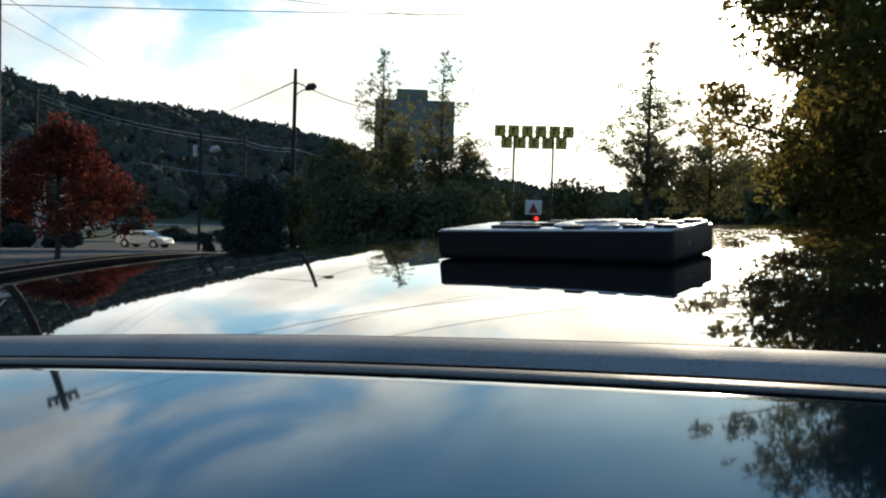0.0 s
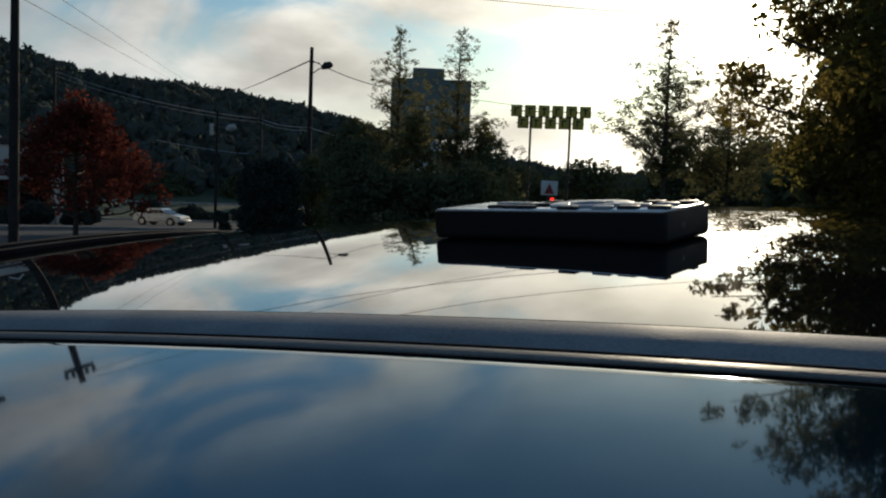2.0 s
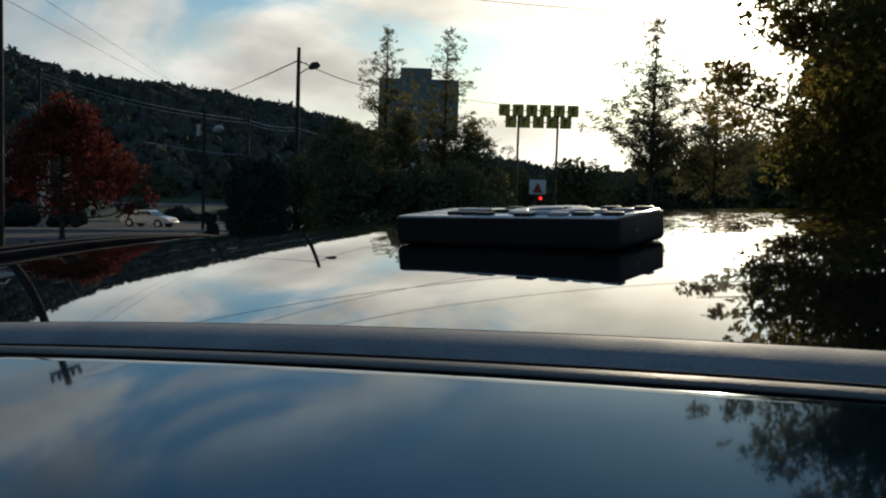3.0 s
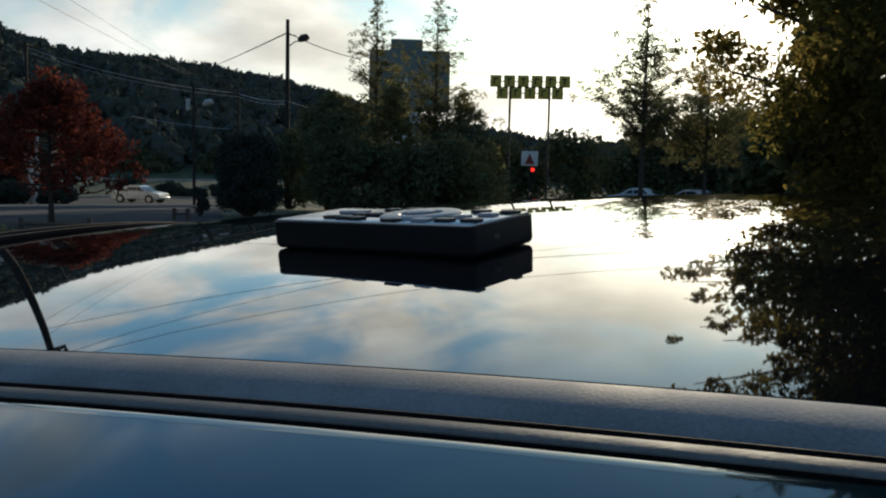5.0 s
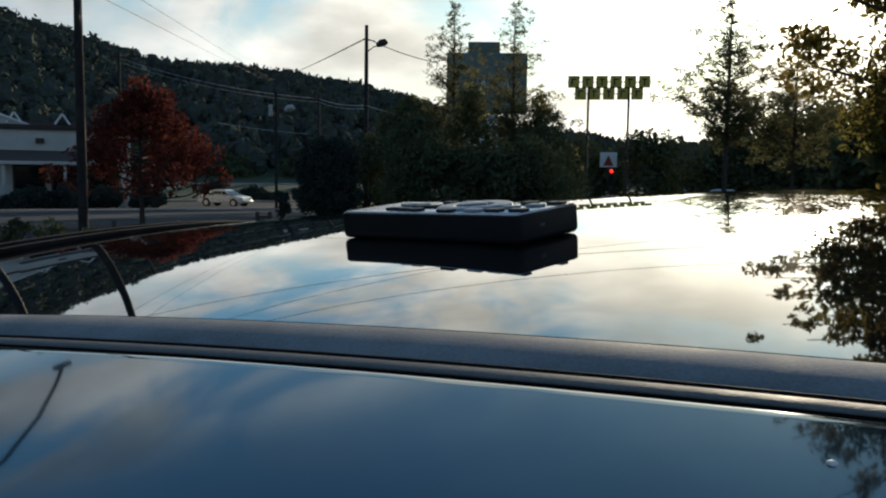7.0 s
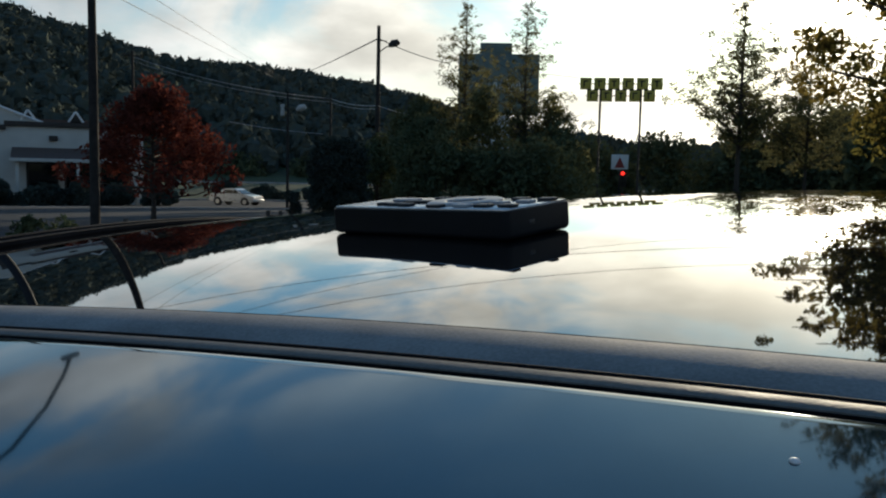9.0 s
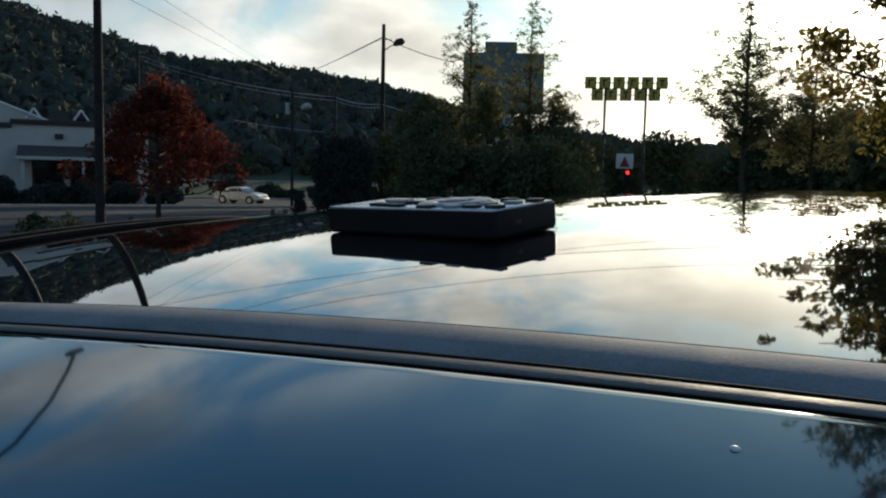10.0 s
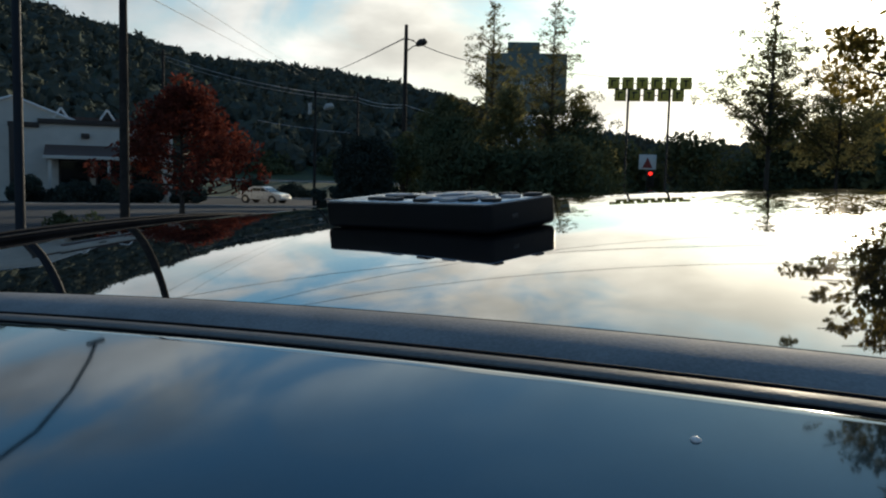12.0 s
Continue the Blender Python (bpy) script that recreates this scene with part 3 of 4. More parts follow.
def utility_pole(at, height, r, label, arm=1.2, turn=0.0, lamp=False, head="dark_trim"):
    root = empty("utility_pole", (at[0], at[1], gz(at[0], at[1])), turn)
    height -= gz(at[0], at[1])
    part("pole", tube([(0, 0, -0.1), (0.0, 0, height * 0.5), (0, 0, height)], [r * 1.15, r, r * 0.75], 12), "pole_wood", root)
    if arm:
        part("crossarm", box((arm * 2, 0.09, 0.11), (0, -r, height - 0.45), 0.01), "pole_wood", root)
        for s in (-0.92, -0.45, 0.45, 0.92):
            part("insulator", tube([(arm * s, -r, height - 0.4), (arm * s, -r, height - 0.33), (arm * s, -r, height - 0.22)], [0.02, 0.05, 0.03], 8), "galv", root)
    if lamp:
        part("lamp_arm", tube([(0, 0, height - 1.7), (0.5, -0.1, height - 1.35), (1.0, -0.2, height - 1.3)], 0.035, 8), "galv", root)
        part("lamp_head", tube([(0.7, -0.15, height - 1.3), (0.95, -0.2, height - 1.15), (1.25, -0.25, height - 1.1), (1.4, -0.25, height - 1.16)], [0.12, 0.24, 0.22, 0.08], 10), head, root)
        part("bracket", tube([(0, 0, height - 0.9), (0.55, -0.1, height - 1.0)], 0.03, 6), "galv", root)
    return tagged(root, label, "utility pole")


utility_pole((-8.9, 16.45, 0), 6.6, 0.09, "dark weathered wooden utility pole with a crossarm", 0.3, 30)
utility_pole((-9.65, 53.1, 0), 10.7, 0.15, "wooden utility pole with a street lamp on it", 0, 0, True)
utility_pole((-16.9, 57.6, 0), 6.9, 0.1, "slim dark utility pole with a street lamp", 0, 0, True, "line")
utility_pole((-16.8, 70, 0), 7.9, 0.11, "far wooden utility pole carrying pale cables", 0.8, 20)
utility_pole((-37.5, 76.3, 0), 12.2, 0.16, "tall utility pole before the wooded hill", 0.8, 25)


def lamp_post(at, height, label):
    root = empty("lamp_post", at, 40)
    part("post", tube([(0, 0, 0.3), (0, 0, height)], [0.09, 0.06], 12), "galv", root)
    part("footing", tube([(0, 0, -0.1), (0, 0, 0.5), (0, 0, 0.55)], [0.2, 0.2, 0.15], 14), "kerb", root)
    arm = [(0, 0, height - 0.15), (0.6, 0, height - 0.02), (1.3, 0, height - 0.35), (2.05, 0, height - 1.05), (2.5, 0, height - 1.7), (2.68, 0, height - 2.05)]
    part("lamp_arm", tube(arm, [0.06, 0.055, 0.05, 0.045, 0.042, 0.04], 8), "galv", root)
    part("lamp_head", box((0.34, 0.2, 0.12), (2.7, 0, height - 2.12), 0.05), "dark_trim", root)
    return tagged(root, label, "lamp post")


def steel_post(at, height, label):
    root = empty("steel_post", at)
    part("post", tube([(0, 0, 0.3), (0, 0, height)], [0.085, 0.07], 14), "galv", root)
    part("cap", tube([(0, 0, height - 0.02), (0, 0, height + 0.04), (0, 0, height + 0.07)], [0.08, 0.08, 0.04], 14), "galv", root)
    part("footing", tube([(0, 0, -0.1), (0, 0, 0.12), (0, 0, 0.16)], [0.22, 0.22, 0.17], 14), "kerb", root)
    return tagged(root, label, "post")


steel_post((-9.05, 13.2, 0.02), 5.0, "blue-grey round steel post at the lot's edge")
lamp_post((-10.95, 11.65, 0.02), 7.75, "grey steel lamp post with a curved arm")

cable((-8.9, 16.45, 5.45), (12, 13.6, 5.2), 0.1)
cable((-8.5, 16.25, 6.45), (20, 22, 8.6), 0.5)
cable((-9.3, 16.55, 6.45), (14, 30, 8.4), 0.5)
cable((-8.9, 16.45, 5.2), (-108, 366, 40), 0.5, 0.009)
cable((-8.9, 16.45, 5.7), (-104, 367, 39), 0.5, 0.009)
cable((-9.65, 53.1, 9.9), (-108, 364, 42), 1.0, 0.045)
cable((-9.65, 53.1, 9.9), (-4.7, 47.8, 7.7), 0.15, 0.025)
cable((1.0, 60, 8.6), (40, 75, 8.2), 0.5, 0.018)
PALE = "pale sunlit overhead cable in front of the hill"
cable((-37.5, 76.3, 11.7), (-16.8, 70, 7.5), 0.6, 0.025, "wire", PALE)
cable((-37.5, 76.3, 11.3), (-16.8, 70, 7.2), 0.6, 0.018, "wire", PALE)
cable((-16.8, 70, 7.5), (-9.65, 53.05, 5.65), 0.2, 0.022, "wire", PALE)
cable((-9.65, 53.05, 5.65), (-4.9, 47.5, 4.4), 0.1, 0.022, "wire", PALE)
cable((-16.8, 70, 7.2), (-9.65, 53.05, 5.45), 0.2, 0.016, "wire", PALE)
cable((-22.4, 61, 4.9), (-14.5, 58.2, 4.0), 0.1, 0.02, "wire", PALE)


def transformer(at):
    root = empty("pole_transformer", at)
    part("can", tube([(0, 0, -0.4), (0, 0, -0.37), (0, 0, 0.37), (0, 0, 0.4)], [0.11, 0.14, 0.14, 0.10], 14), "line", root)
    part("bushing", tube([(0, 0, 0.38), (0, 0, 0.6)], 0.05, 8), "galv", root)
    part("bracket", box((0.3, 0.08, 0.08), (0.22, 0, 0.1), 0.01), "galv", root)
    tagged(root, "pale transformer can fixed to a utility pole", "transformer")


transformer((-17.25, 57.5, 5.6))


def panel_sign():
    """Two staggered rows of square panels on two steel posts."""
    root = empty("panel_sign", (6.5, 60.6, 0), -4)
    for x in (-1.42, 1.42):
        part("post", tube([(x, 0.12, -1.5), (x, 0.12, 8.2)], 0.085, 10), "dark_trim", root)
    for row, (count, x0, z) in enumerate([(6, -2.48, 8.02), (5, -1.98, 7.18)]):
        part("rail", box((count * 0.99, 0.06, 0.06), (0, 0.06, z), 0.01), "dark_trim", root)
        for i in range(count):
            x = x0 + i * 0.99
            p = part("letter_panel", box((0.78, 0.14, 0.82), (x, -0.02, z), 0.02), "sign_yellow", root)
            part("panel_frame", frame_bm(0.8, 0.84, 0.05, 0.03, (x, -0.1, z)), "sign_dark", p)
            bm = box((0.34, 0.012, 0.10), (x, -0.1, z + 0.18))
            box((0.10, 0.012, 0.42), (x - 0.12 + 0.06 * (i % 3), -0.1, z - 0.02), 0, 1, bm)
            part("lettering", bm, "sign_dark", p, smooth=False)
    tagged(root, "tall roadside sign of aged yellow square panels", "sign")


def frame_bm(w, h, t, d, at):
    bm = bmesh.new()
    x, y, z = at
    for s in (-1, 1):
        box((t, d, h), (x + s * (w - t) / 2, y, z), 0, 1, bm)
        box((w - 2 * t, d, t), (x, y, z + s * (h - t) / 2), 0, 1, bm)
    return bm


panel_sign()


def pylon_sign():
    root = empty("pylon_sign", (-3.3, 90, 0), 2)
    part("main_panel", box((8.6, 0.9, 6.4), (0, 0, 10.9), 0.06), "sign_blue", root, "faded blue-green panel with pale script")
    part("top_panel", box((3.4, 0.8, 1.4), (-0.35, 0, 14.55), 0.05), "sign_blue", root)
    part("lower_panel", box((3.8, 0.7, 4.4), (-0.6, 0, 5.4), 0.05), "sign_pale", root, "pale lower panel")
    for x in (-2.2, 2.2):
        part("column", box((0.5, 0.5, 10.0), (x, 0.2, 2.9), 0.03), "galv", root)
    bm = bmesh.new()
    for k in range(9):
        x = -2.4 + k * 0.62
        tube([(x, -0.47, 10.2 + 0.5 * (k % 2)), (x + 0.2, -0.47, 11.4), (x + 0.42, -0.47, 10.2), (x + 0.62, -0.47, 10.5)], 0.09, 5, bm)
    part("script_shape", bm, "sign_pale", root)
    tagged(root, "large faded blue-green sign rising behind trees", "sign")


pylon_sign()


def street_sign():
    root = empty("street_sign", (6.3, 57.5, 0), -6)
    part("post", tube([(0, 0.05, -1.5), (0, 0.05, 3.0)], 0.04, 8), "galv", root)
    part("panel", box((1.15, 0.03, 1.0), (0.0, 0, 2.45), 0.01), "sign_white", root)
    bm = prism([(-0.34, 2.05), (0.34, 2.05), (0.0, 2.78)], 0.01)
    bmesh.ops.translate(bm, vec=(0, -0.03, 0), verts=bm.verts)
    part("triangle", bm, "sign_red", root, "dull red triangle", smooth=False)
    tagged(root, "white square sign with a dull red triangle", "sign")


def traffic_light():
    root = empty("traffic_light", (6.45, 56.8, 0), -6)
    part("post", tube([(0, 0.1, -1.5), (0, 0.1, 1.9)], 0.05, 8), "dark_trim", root)
    part("housing", box((0.5, 0.25, 1.15), (0, 0, 1.35), 0.04), "dark_trim", root)
    for z, m in ((1.68, "red_glow"), (1.35, "sign_dark"), (1.02, "sign_dark")):
        part("lens", tube([(0, -0.11, z), (0, -0.15, z)], 0.12, 14), m, root)
        part("visor", tube([(0, -0.12, z + 0.02), (0, -0.28, z + 0.02)], [0.185, 0.185], 14, None, False), "dark_trim", root)
    tagged(root, "traffic light on a post showing red", "traffic light")


street_sign()
traffic_light()


# ---- low fence ----
def rail_fence(x0, y0, x1, y1, label):
    d = Vector((x1 - x0, y1 - y0, 0))
    root = empty("rail_fence", (x0, y0, 0.02), math.degrees(math.atan2(d.y, d.x)))
    n = max(1, round(d.length / 1.5))
    for i in range(n + 1):
        part("post", box((0.11, 0.11, 0.34), (i * d.length / n, 0, 0.15), 0.015), "fence_wood", root)
    part("rail", box((d.length, 0.05, 0.07), (d.length / 2, 0, 0.17), 0.01), "fence_wood", root)
    tagged(root, label, "fence")


rail_fence(-8.96, 17.9, -7.7, 18.4, "low weathered wooden rail between short posts")
rail_fence(-7.25, 22.9, -6.9, 22.95, "short wooden posts joined by a rail")


# ---- white building across the lot ----
def building():
    root = empty("restaurant_building", (-33.2, 56.7, -1.0), 31)
    root.scale = (1.88, 1.444, 1.444)
    w, dp, h = 5.8, 9.0, 3.1
    part("front_wall", box((w, 0.25, h + 0.6), (0, 0, h / 2 - 0.3)), "stucco", root, smooth=False)
    part("side_wall", box((0.25, dp, h + 0.8), (w / 2 - 0.125, dp / 2 + 0.13, h / 2 - 0.4)), "stucco", root, smooth=False)
    part("side_wall", box((0.25, dp, h + 0.8), (-w / 2 + 0.125, dp / 2 + 0.13, h / 2 - 0.4)), "stucco", root, smooth=False)
    part("parapet", prism([(-2.9, 3.1), (2.9, 3.1), (2.9, 3.42), (1.9, 3.42), (1.9, 3.62), (-1.9, 3.62), (-1.9, 3.42), (-2.9, 3.42)], 0.3), "stucco", root, smooth=False)
    for x0, x1, z in ((-2.95, -1.9, 3.46), (-1.95, 1.95, 3.66), (1.9, 2.95, 3.46)):
        part("coping", box((x1 - x0, 0.5, 0.24), ((x0 + x1) / 2, 0.1, z - 0.05), 0.01), "dark_trim", root)
    part("roof", prism([(-3.0, 3.1), (3.0, 3.1), (2.6, 3.9), (-2.6, 3.9)], 8.5), "shingle", root, smooth=False).location = (0, 0.5, 0)
    # canopy with a sloped shingle roof and posts
    bm = bmesh.new()
    vs = [bm.verts.new(p) for p in ((-1.7, -2.3, 1.95), (2.7, -2.3, 1.95), (2.7, -0.02, 2.5), (-1.7, -0.02, 2.5), (-1.7, -2.3, 1.78), (2.7, -2.3, 1.78), (2.7, -0.02, 1.78), (-1.7, -0.02, 1.78))]
    for f in ((0, 1, 2, 3), (7, 6, 5, 4), (0, 4, 5, 1), (1, 5, 6, 2), (3, 7, 4, 0), (2, 6, 7, 3)):
        bm.faces.new([vs[i] for i in f])
    bmesh.ops.recalc_face_normals(bm, faces=bm.faces[:])
    can = part("canopy", bm, "shingle", root, "brown shingled canopy", smooth=False)
    part("fascia", box((4.46, 0.06, 0.16), (0.5, -2.34, 1.86), 0.01), "stucco", can)
    for x in (-1.5, 0.5, 2.5):
        part("canopy_post", box((0.11, 0.11, 2.1), (x, -2.1, 0.73), 0.01), "stucco", can)
    for x in (-0.7, 0.6, 1.9):
        win = part("window", box((1.0, 0.04, 1.2), (x, -0.15, 1.1)), "glass_dark", root, smooth=False)
        part("window_frame", frame_bm(1.1, 1.3, 0.07, 0.08, (x, -0.16, 1.1)), "dark_trim", win)
    # two little dormers
    for x in (-1.15, 0.5):
        d = part("dormer", prism([(x - 0.2, 3.4), (x + 0.2, 3.4), (x + 0.2, 3.86), (x, 4.28), (x - 0.2, 3.86)], 1.2), "dark_trim", root, "small dark gabled dormer with pale eaves", smooth=False)
        d.location = (0, 0.5, 0)
        for s in (-1, 1):
            part("dormer_eave", tube([(x, -0.05, 4.32), (x + s * 0.26, -0.05, 3.8)], 0.045, 6), "sign_white", d)
    # taller gabled wing behind the parapet
    part("gable_wing", prism([(-5.4, -0.7), (-0.9, -0.7), (-0.9, 3.75), (-2.8, 4.7), (-5.4, 3.5)], 7.0), "stucco", root, smooth=False).location = (0, 0.45, 0)
    for p, q in (((-2.8, 4.78), (-0.5, 3.62)), ((-2.8, 4.78), (-5.6, 3.45))):
        part("eave", tube([(p[0], 0.4, p[1]), (q[0], 0.4, q[1])], 0.07, 6), "sign_white", root)
    part("dark_pier", box((0.22, 0.1, 3.0), (-2.8, -0.19, 1.9), 0.01), "dark_trim", root)
    part("wall_lamp", box((0.3, 0.2, 0.25), (-0.3, -0.2, 2.95), 0.03), "dark_trim", root)
    tagged(root, "low cream stucco building with dark trim and brown canopy", "building")


building()


# ---- other vehicles ----
def vehicle(at, rz, paint, label, kind="hatch", lit=False):
    root = empty("car", (at[0], at[1], gz(at[0], at[1]) + at[2]), rz)
    tall = 1.68 if kind == "suv" else 1.45
    lo = 0.32
    outline = [(-2.15, lo), (2.15, lo), (2.2, 0.6), (2.1, 0.82), (1.15, 0.98), (-2.05, 1.0), (-2.2, 0.8), (-2.2, 0.5)]
    bm = prism(outline, 1.72)
    bmesh.ops.translate(bm, vec=(0, -0.86, 0), verts=bm.verts)
    bmesh.ops.bevel(bm, geom=bm.edges[:], offset=0.07, segments=2, affect="EDGES")
    part("body", bm, paint, root)
    back = -2.0 if kind == "suv" else -1.5
    rake = 0.3 if kind == "suv" else 0.65
    cab = prism([(back, 0.95), (1.15, 0.95), (0.42, tall - 0.07), (0.15, tall), (back + rake, tall - 0.02), (back + rake - 0.2, tall - 0.1)], 1.5)
    bmesh.ops.translate(cab, vec=(0, -0.75, 0), verts=cab.verts)
    for v in cab.verts:
        if v.co.z > 1.2:
            v.co.y *= 0.86
    bmesh.ops.bevel(cab, geom=cab.edges[:], offset=0.05, segments=2, affect="EDGES")
    part("cabin", cab, paint, root)
    for s in (-1, 1):
        for x0, x1 in ((back + rake - 0.1, -0.72), (-0.66, 0.10), (0.16, 0.80)):
            bm = bmesh.new()
            top = tall - 0.14
            sl = 0.0 if x1 < 0.5 else 0.48
            sr = 0.28 if x0 < -0.8 else 0.0
            q = [(x0, 0.76, 1.03), (x1, 0.76, 1.03), (x1 - sl, 0.672, top), (x0 + sr, 0.672, top)]
            vs = [bm.verts.new((x, s * y, z)) for x, y, z in q] + [bm.verts.new((x, s * (y - 0.03), z)) for x, y, z in q]
            for f in ((0, 1, 2, 3), (7, 6, 5, 4), (0, 4, 5, 1), (1, 5, 6, 2), (2, 6, 7, 3), (3, 7, 4, 0)):
                bm.faces.new([vs[i] for i in f])
            bmesh.ops.recalc_face_normals(bm, faces=bm.faces[:])
            part("side_window", bm, "glass_dark", root, smooth=False)
    for x0, x1, z0, z1 in ((1.08, 0.48, 1.02, tall - 0.12), (back + 0.06, back + rake - 0.16, 1.04, tall - 0.14)):
        n = 0.02 if x0 > 0 else -0.02
        p = [(x0 + n, -0.66, z0), (x0 + n, 0.66, z0), (x1 + n, 0.57, z1), (x1 + n, -0.57, z1)]
        part("windscreen" if x0 > 0 else "rear_window", quad_slab(p, 0.015), "glass_dark", root, smooth=False)
    for s in (-1, 1):
        part("wing_mirror", box((0.12, 0.16, 0.11), (0.72, s * 0.9, 1.02), 0.03), paint, root)
        for x in (-0.62, 0.2):
            part("door_handle", box((0.16, 0.02, 0.03), (x, s * 0.872, 0.84), 0.006), "rim", root)
    for x in (-1.35, 1.35):
        for s in (-1, 1):
            part("wheel_arch", tube([(x, s * 0.70, 0.34), (x, s * 0.868, 0.34)], 0.385, 22), "black_plastic", root)
            w = part("wheel", tube([(x, s * 0.68, 0.32), (x, s * 0.88, 0.32)], 0.32, 20), "tyre", root)
            part("rim", tube([(x, s * 0.80, 0.32), (x, s * 0.895, 0.32)], 0.2, 16), "rim", w)
    for s in (-1, 1):
        part("headlight", box((0.12, 0.36, 0.14), (2.12, s * 0.6, 0.7), 0.03), "sign_white", root)
        part("tail_light", box((0.1, 0.26, 0.2), (-2.17, s * 0.66, 0.82), 0.03), "red_glow" if lit else "sign_red", root, "lit red tail light" if lit else "")
    part("bumper", box((0.2, 1.7, 0.22), (2.18, 0, 0.45), 0.05), paint, root)
    part("bumper", box((0.2, 1.7, 0.22), (-2.18, 0, 0.45), 0.05), paint, root)
    tagged(root, label, "car")


vehicle((-24.9, 69.5, 0.02), -14, "silver_paint", "silver saloon car crossing the parking lot", "sedan")
vehicle((15.0, 62.6, 0.5), 158, "white_paint_car", "pale car waiting in the street")
vehicle((18.9, 61.4, 0.5), 130, "silver_paint", "silver car with its red tail lights lit", "hatch", True)


# ---- the car that the camera rests on ----
TURN = radians(13.5)
CT, ST = math.cos(TURN), math.sin(TURN)


def on_car(u, v):
    """Car's right and forward to the world's x and y."""
    return u * CT + v * ST, -u * ST + v * CT


def skin(u, v):
    """Height of the gently crowned roof skin."""
    x, y = on_car(u, v)
    return crowned(x, y)


def crowned(x, y):
    z = 1.5096 + 0.0524 * x + 0.1273 * y - 0.2392 * x * x + 0.1061 * x * y - 0.074 * y * y
    return z - 0.0154 * x ** 3 + 0.201 * x * x * y - 0.0895 * x * y * y - 0.0347 * y ** 3


def bow(u):
    """The roof's rear edge is not straight: it sweeps forward towards the sides."""
    return -0.0723 * u + 0.2244 * u * u


def shell(u0, u1, v0, v1, nu, nv, lift=0.0, thick=0.006, bent=(1.0, 1.0)):
    """A curved panel between two lines of the car, with thickness; bent says how far each line follows the bow."""
    bm = bmesh.new()
    top, low = [], []
    for j in range(nv + 1):
        for i in range(nu + 1):
            u = u0 + (u1 - u0) * i / nu
            k = j / nv
            v = v0 + (v1 - v0) * k + bow(u) * (bent[0] + (bent[1] - bent[0]) * k)
            x, y = on_car(u, v)
            z = skin(u, v) + lift
            top.append(bm.verts.new((x, y, z)))
            low.append(bm.verts.new((x, y, z - thick)))
    k = nu + 1
    for j in range(nv):
        for i in range(nu):
            a = j * k + i
            bm.faces.new((top[a], top[a + 1], top[a + k + 1], top[a + k]))
            bm.faces.new((low[a + k], low[a + k + 1], low[a + 1], low[a]))
    ring = [i for i in range(k)] + [j * k + nu for j in range(1, nv + 1)] + [nv * k + i for i in range(nu - 1, -1, -1)] + [j * k for j in range(nv - 1, 0, -1)]
    for a, b in zip(ring, ring[1:] + ring[:1]):
        bm.faces.new((top[b], top[a], low[a], low[b]))
    bmesh.ops.recalc_face_normals(bm, faces=bm.faces[:])
    return bm


def sweep_across(profile, v0, u0, u1, n):
    """A section (v, height) drawn across the car, following the skin and the bow."""
    bm = bmesh.new()
    rows = []
    for i in range(n + 1):
        u = u0 + (u1 - u0) * i / n
        row = []
        for dv, dz in profile:
            v = v0 + dv + bow(u)
            x, y = on_car(u, v)
            row.append(bm.verts.new((x, y, skin(u, v) + dz)))
        rows.append(row)
    m = len(profile)
    for a, b in zip(rows, rows[1:]):
        for j in range(m):
            bm.faces.new((a[j], b[j], b[(j + 1) % m], a[(j + 1) % m]))
    bm.faces.new(rows[0])
    bm.faces.new(rows[-1][::-1])
    bmesh.ops.recalc_face_normals(bm, faces=bm.faces[:])
    return bm


def sweep_along(profile, u0, v0, v1, n):
    bm = bmesh.new()
    rows = []
    for i in range(n + 1):
        v = v0 + (v1 - v0) * i / n
        row = []
        for du, dz in profile:
            x, y = on_car(u0 + du, v)
            row.append(bm.verts.new((x, y, skin(u0, v) + dz)))
        rows.append(row)
    m = len(profile)
    for a, b in zip(rows, rows[1:]):
        for j in range(m):
            bm.faces.new((a[j], b[j], b[(j + 1) % m], a[(j + 1) % m]))
    bm.faces.new(rows[0])
    bm.faces.new(rows[-1][::-1])
    bmesh.ops.recalc_face_normals(bm, faces=bm.faces[:])
    return bm


UL, UR = -0.50, 0.66
VB = 0.2206      # line of the seal
SEAL = 0.030


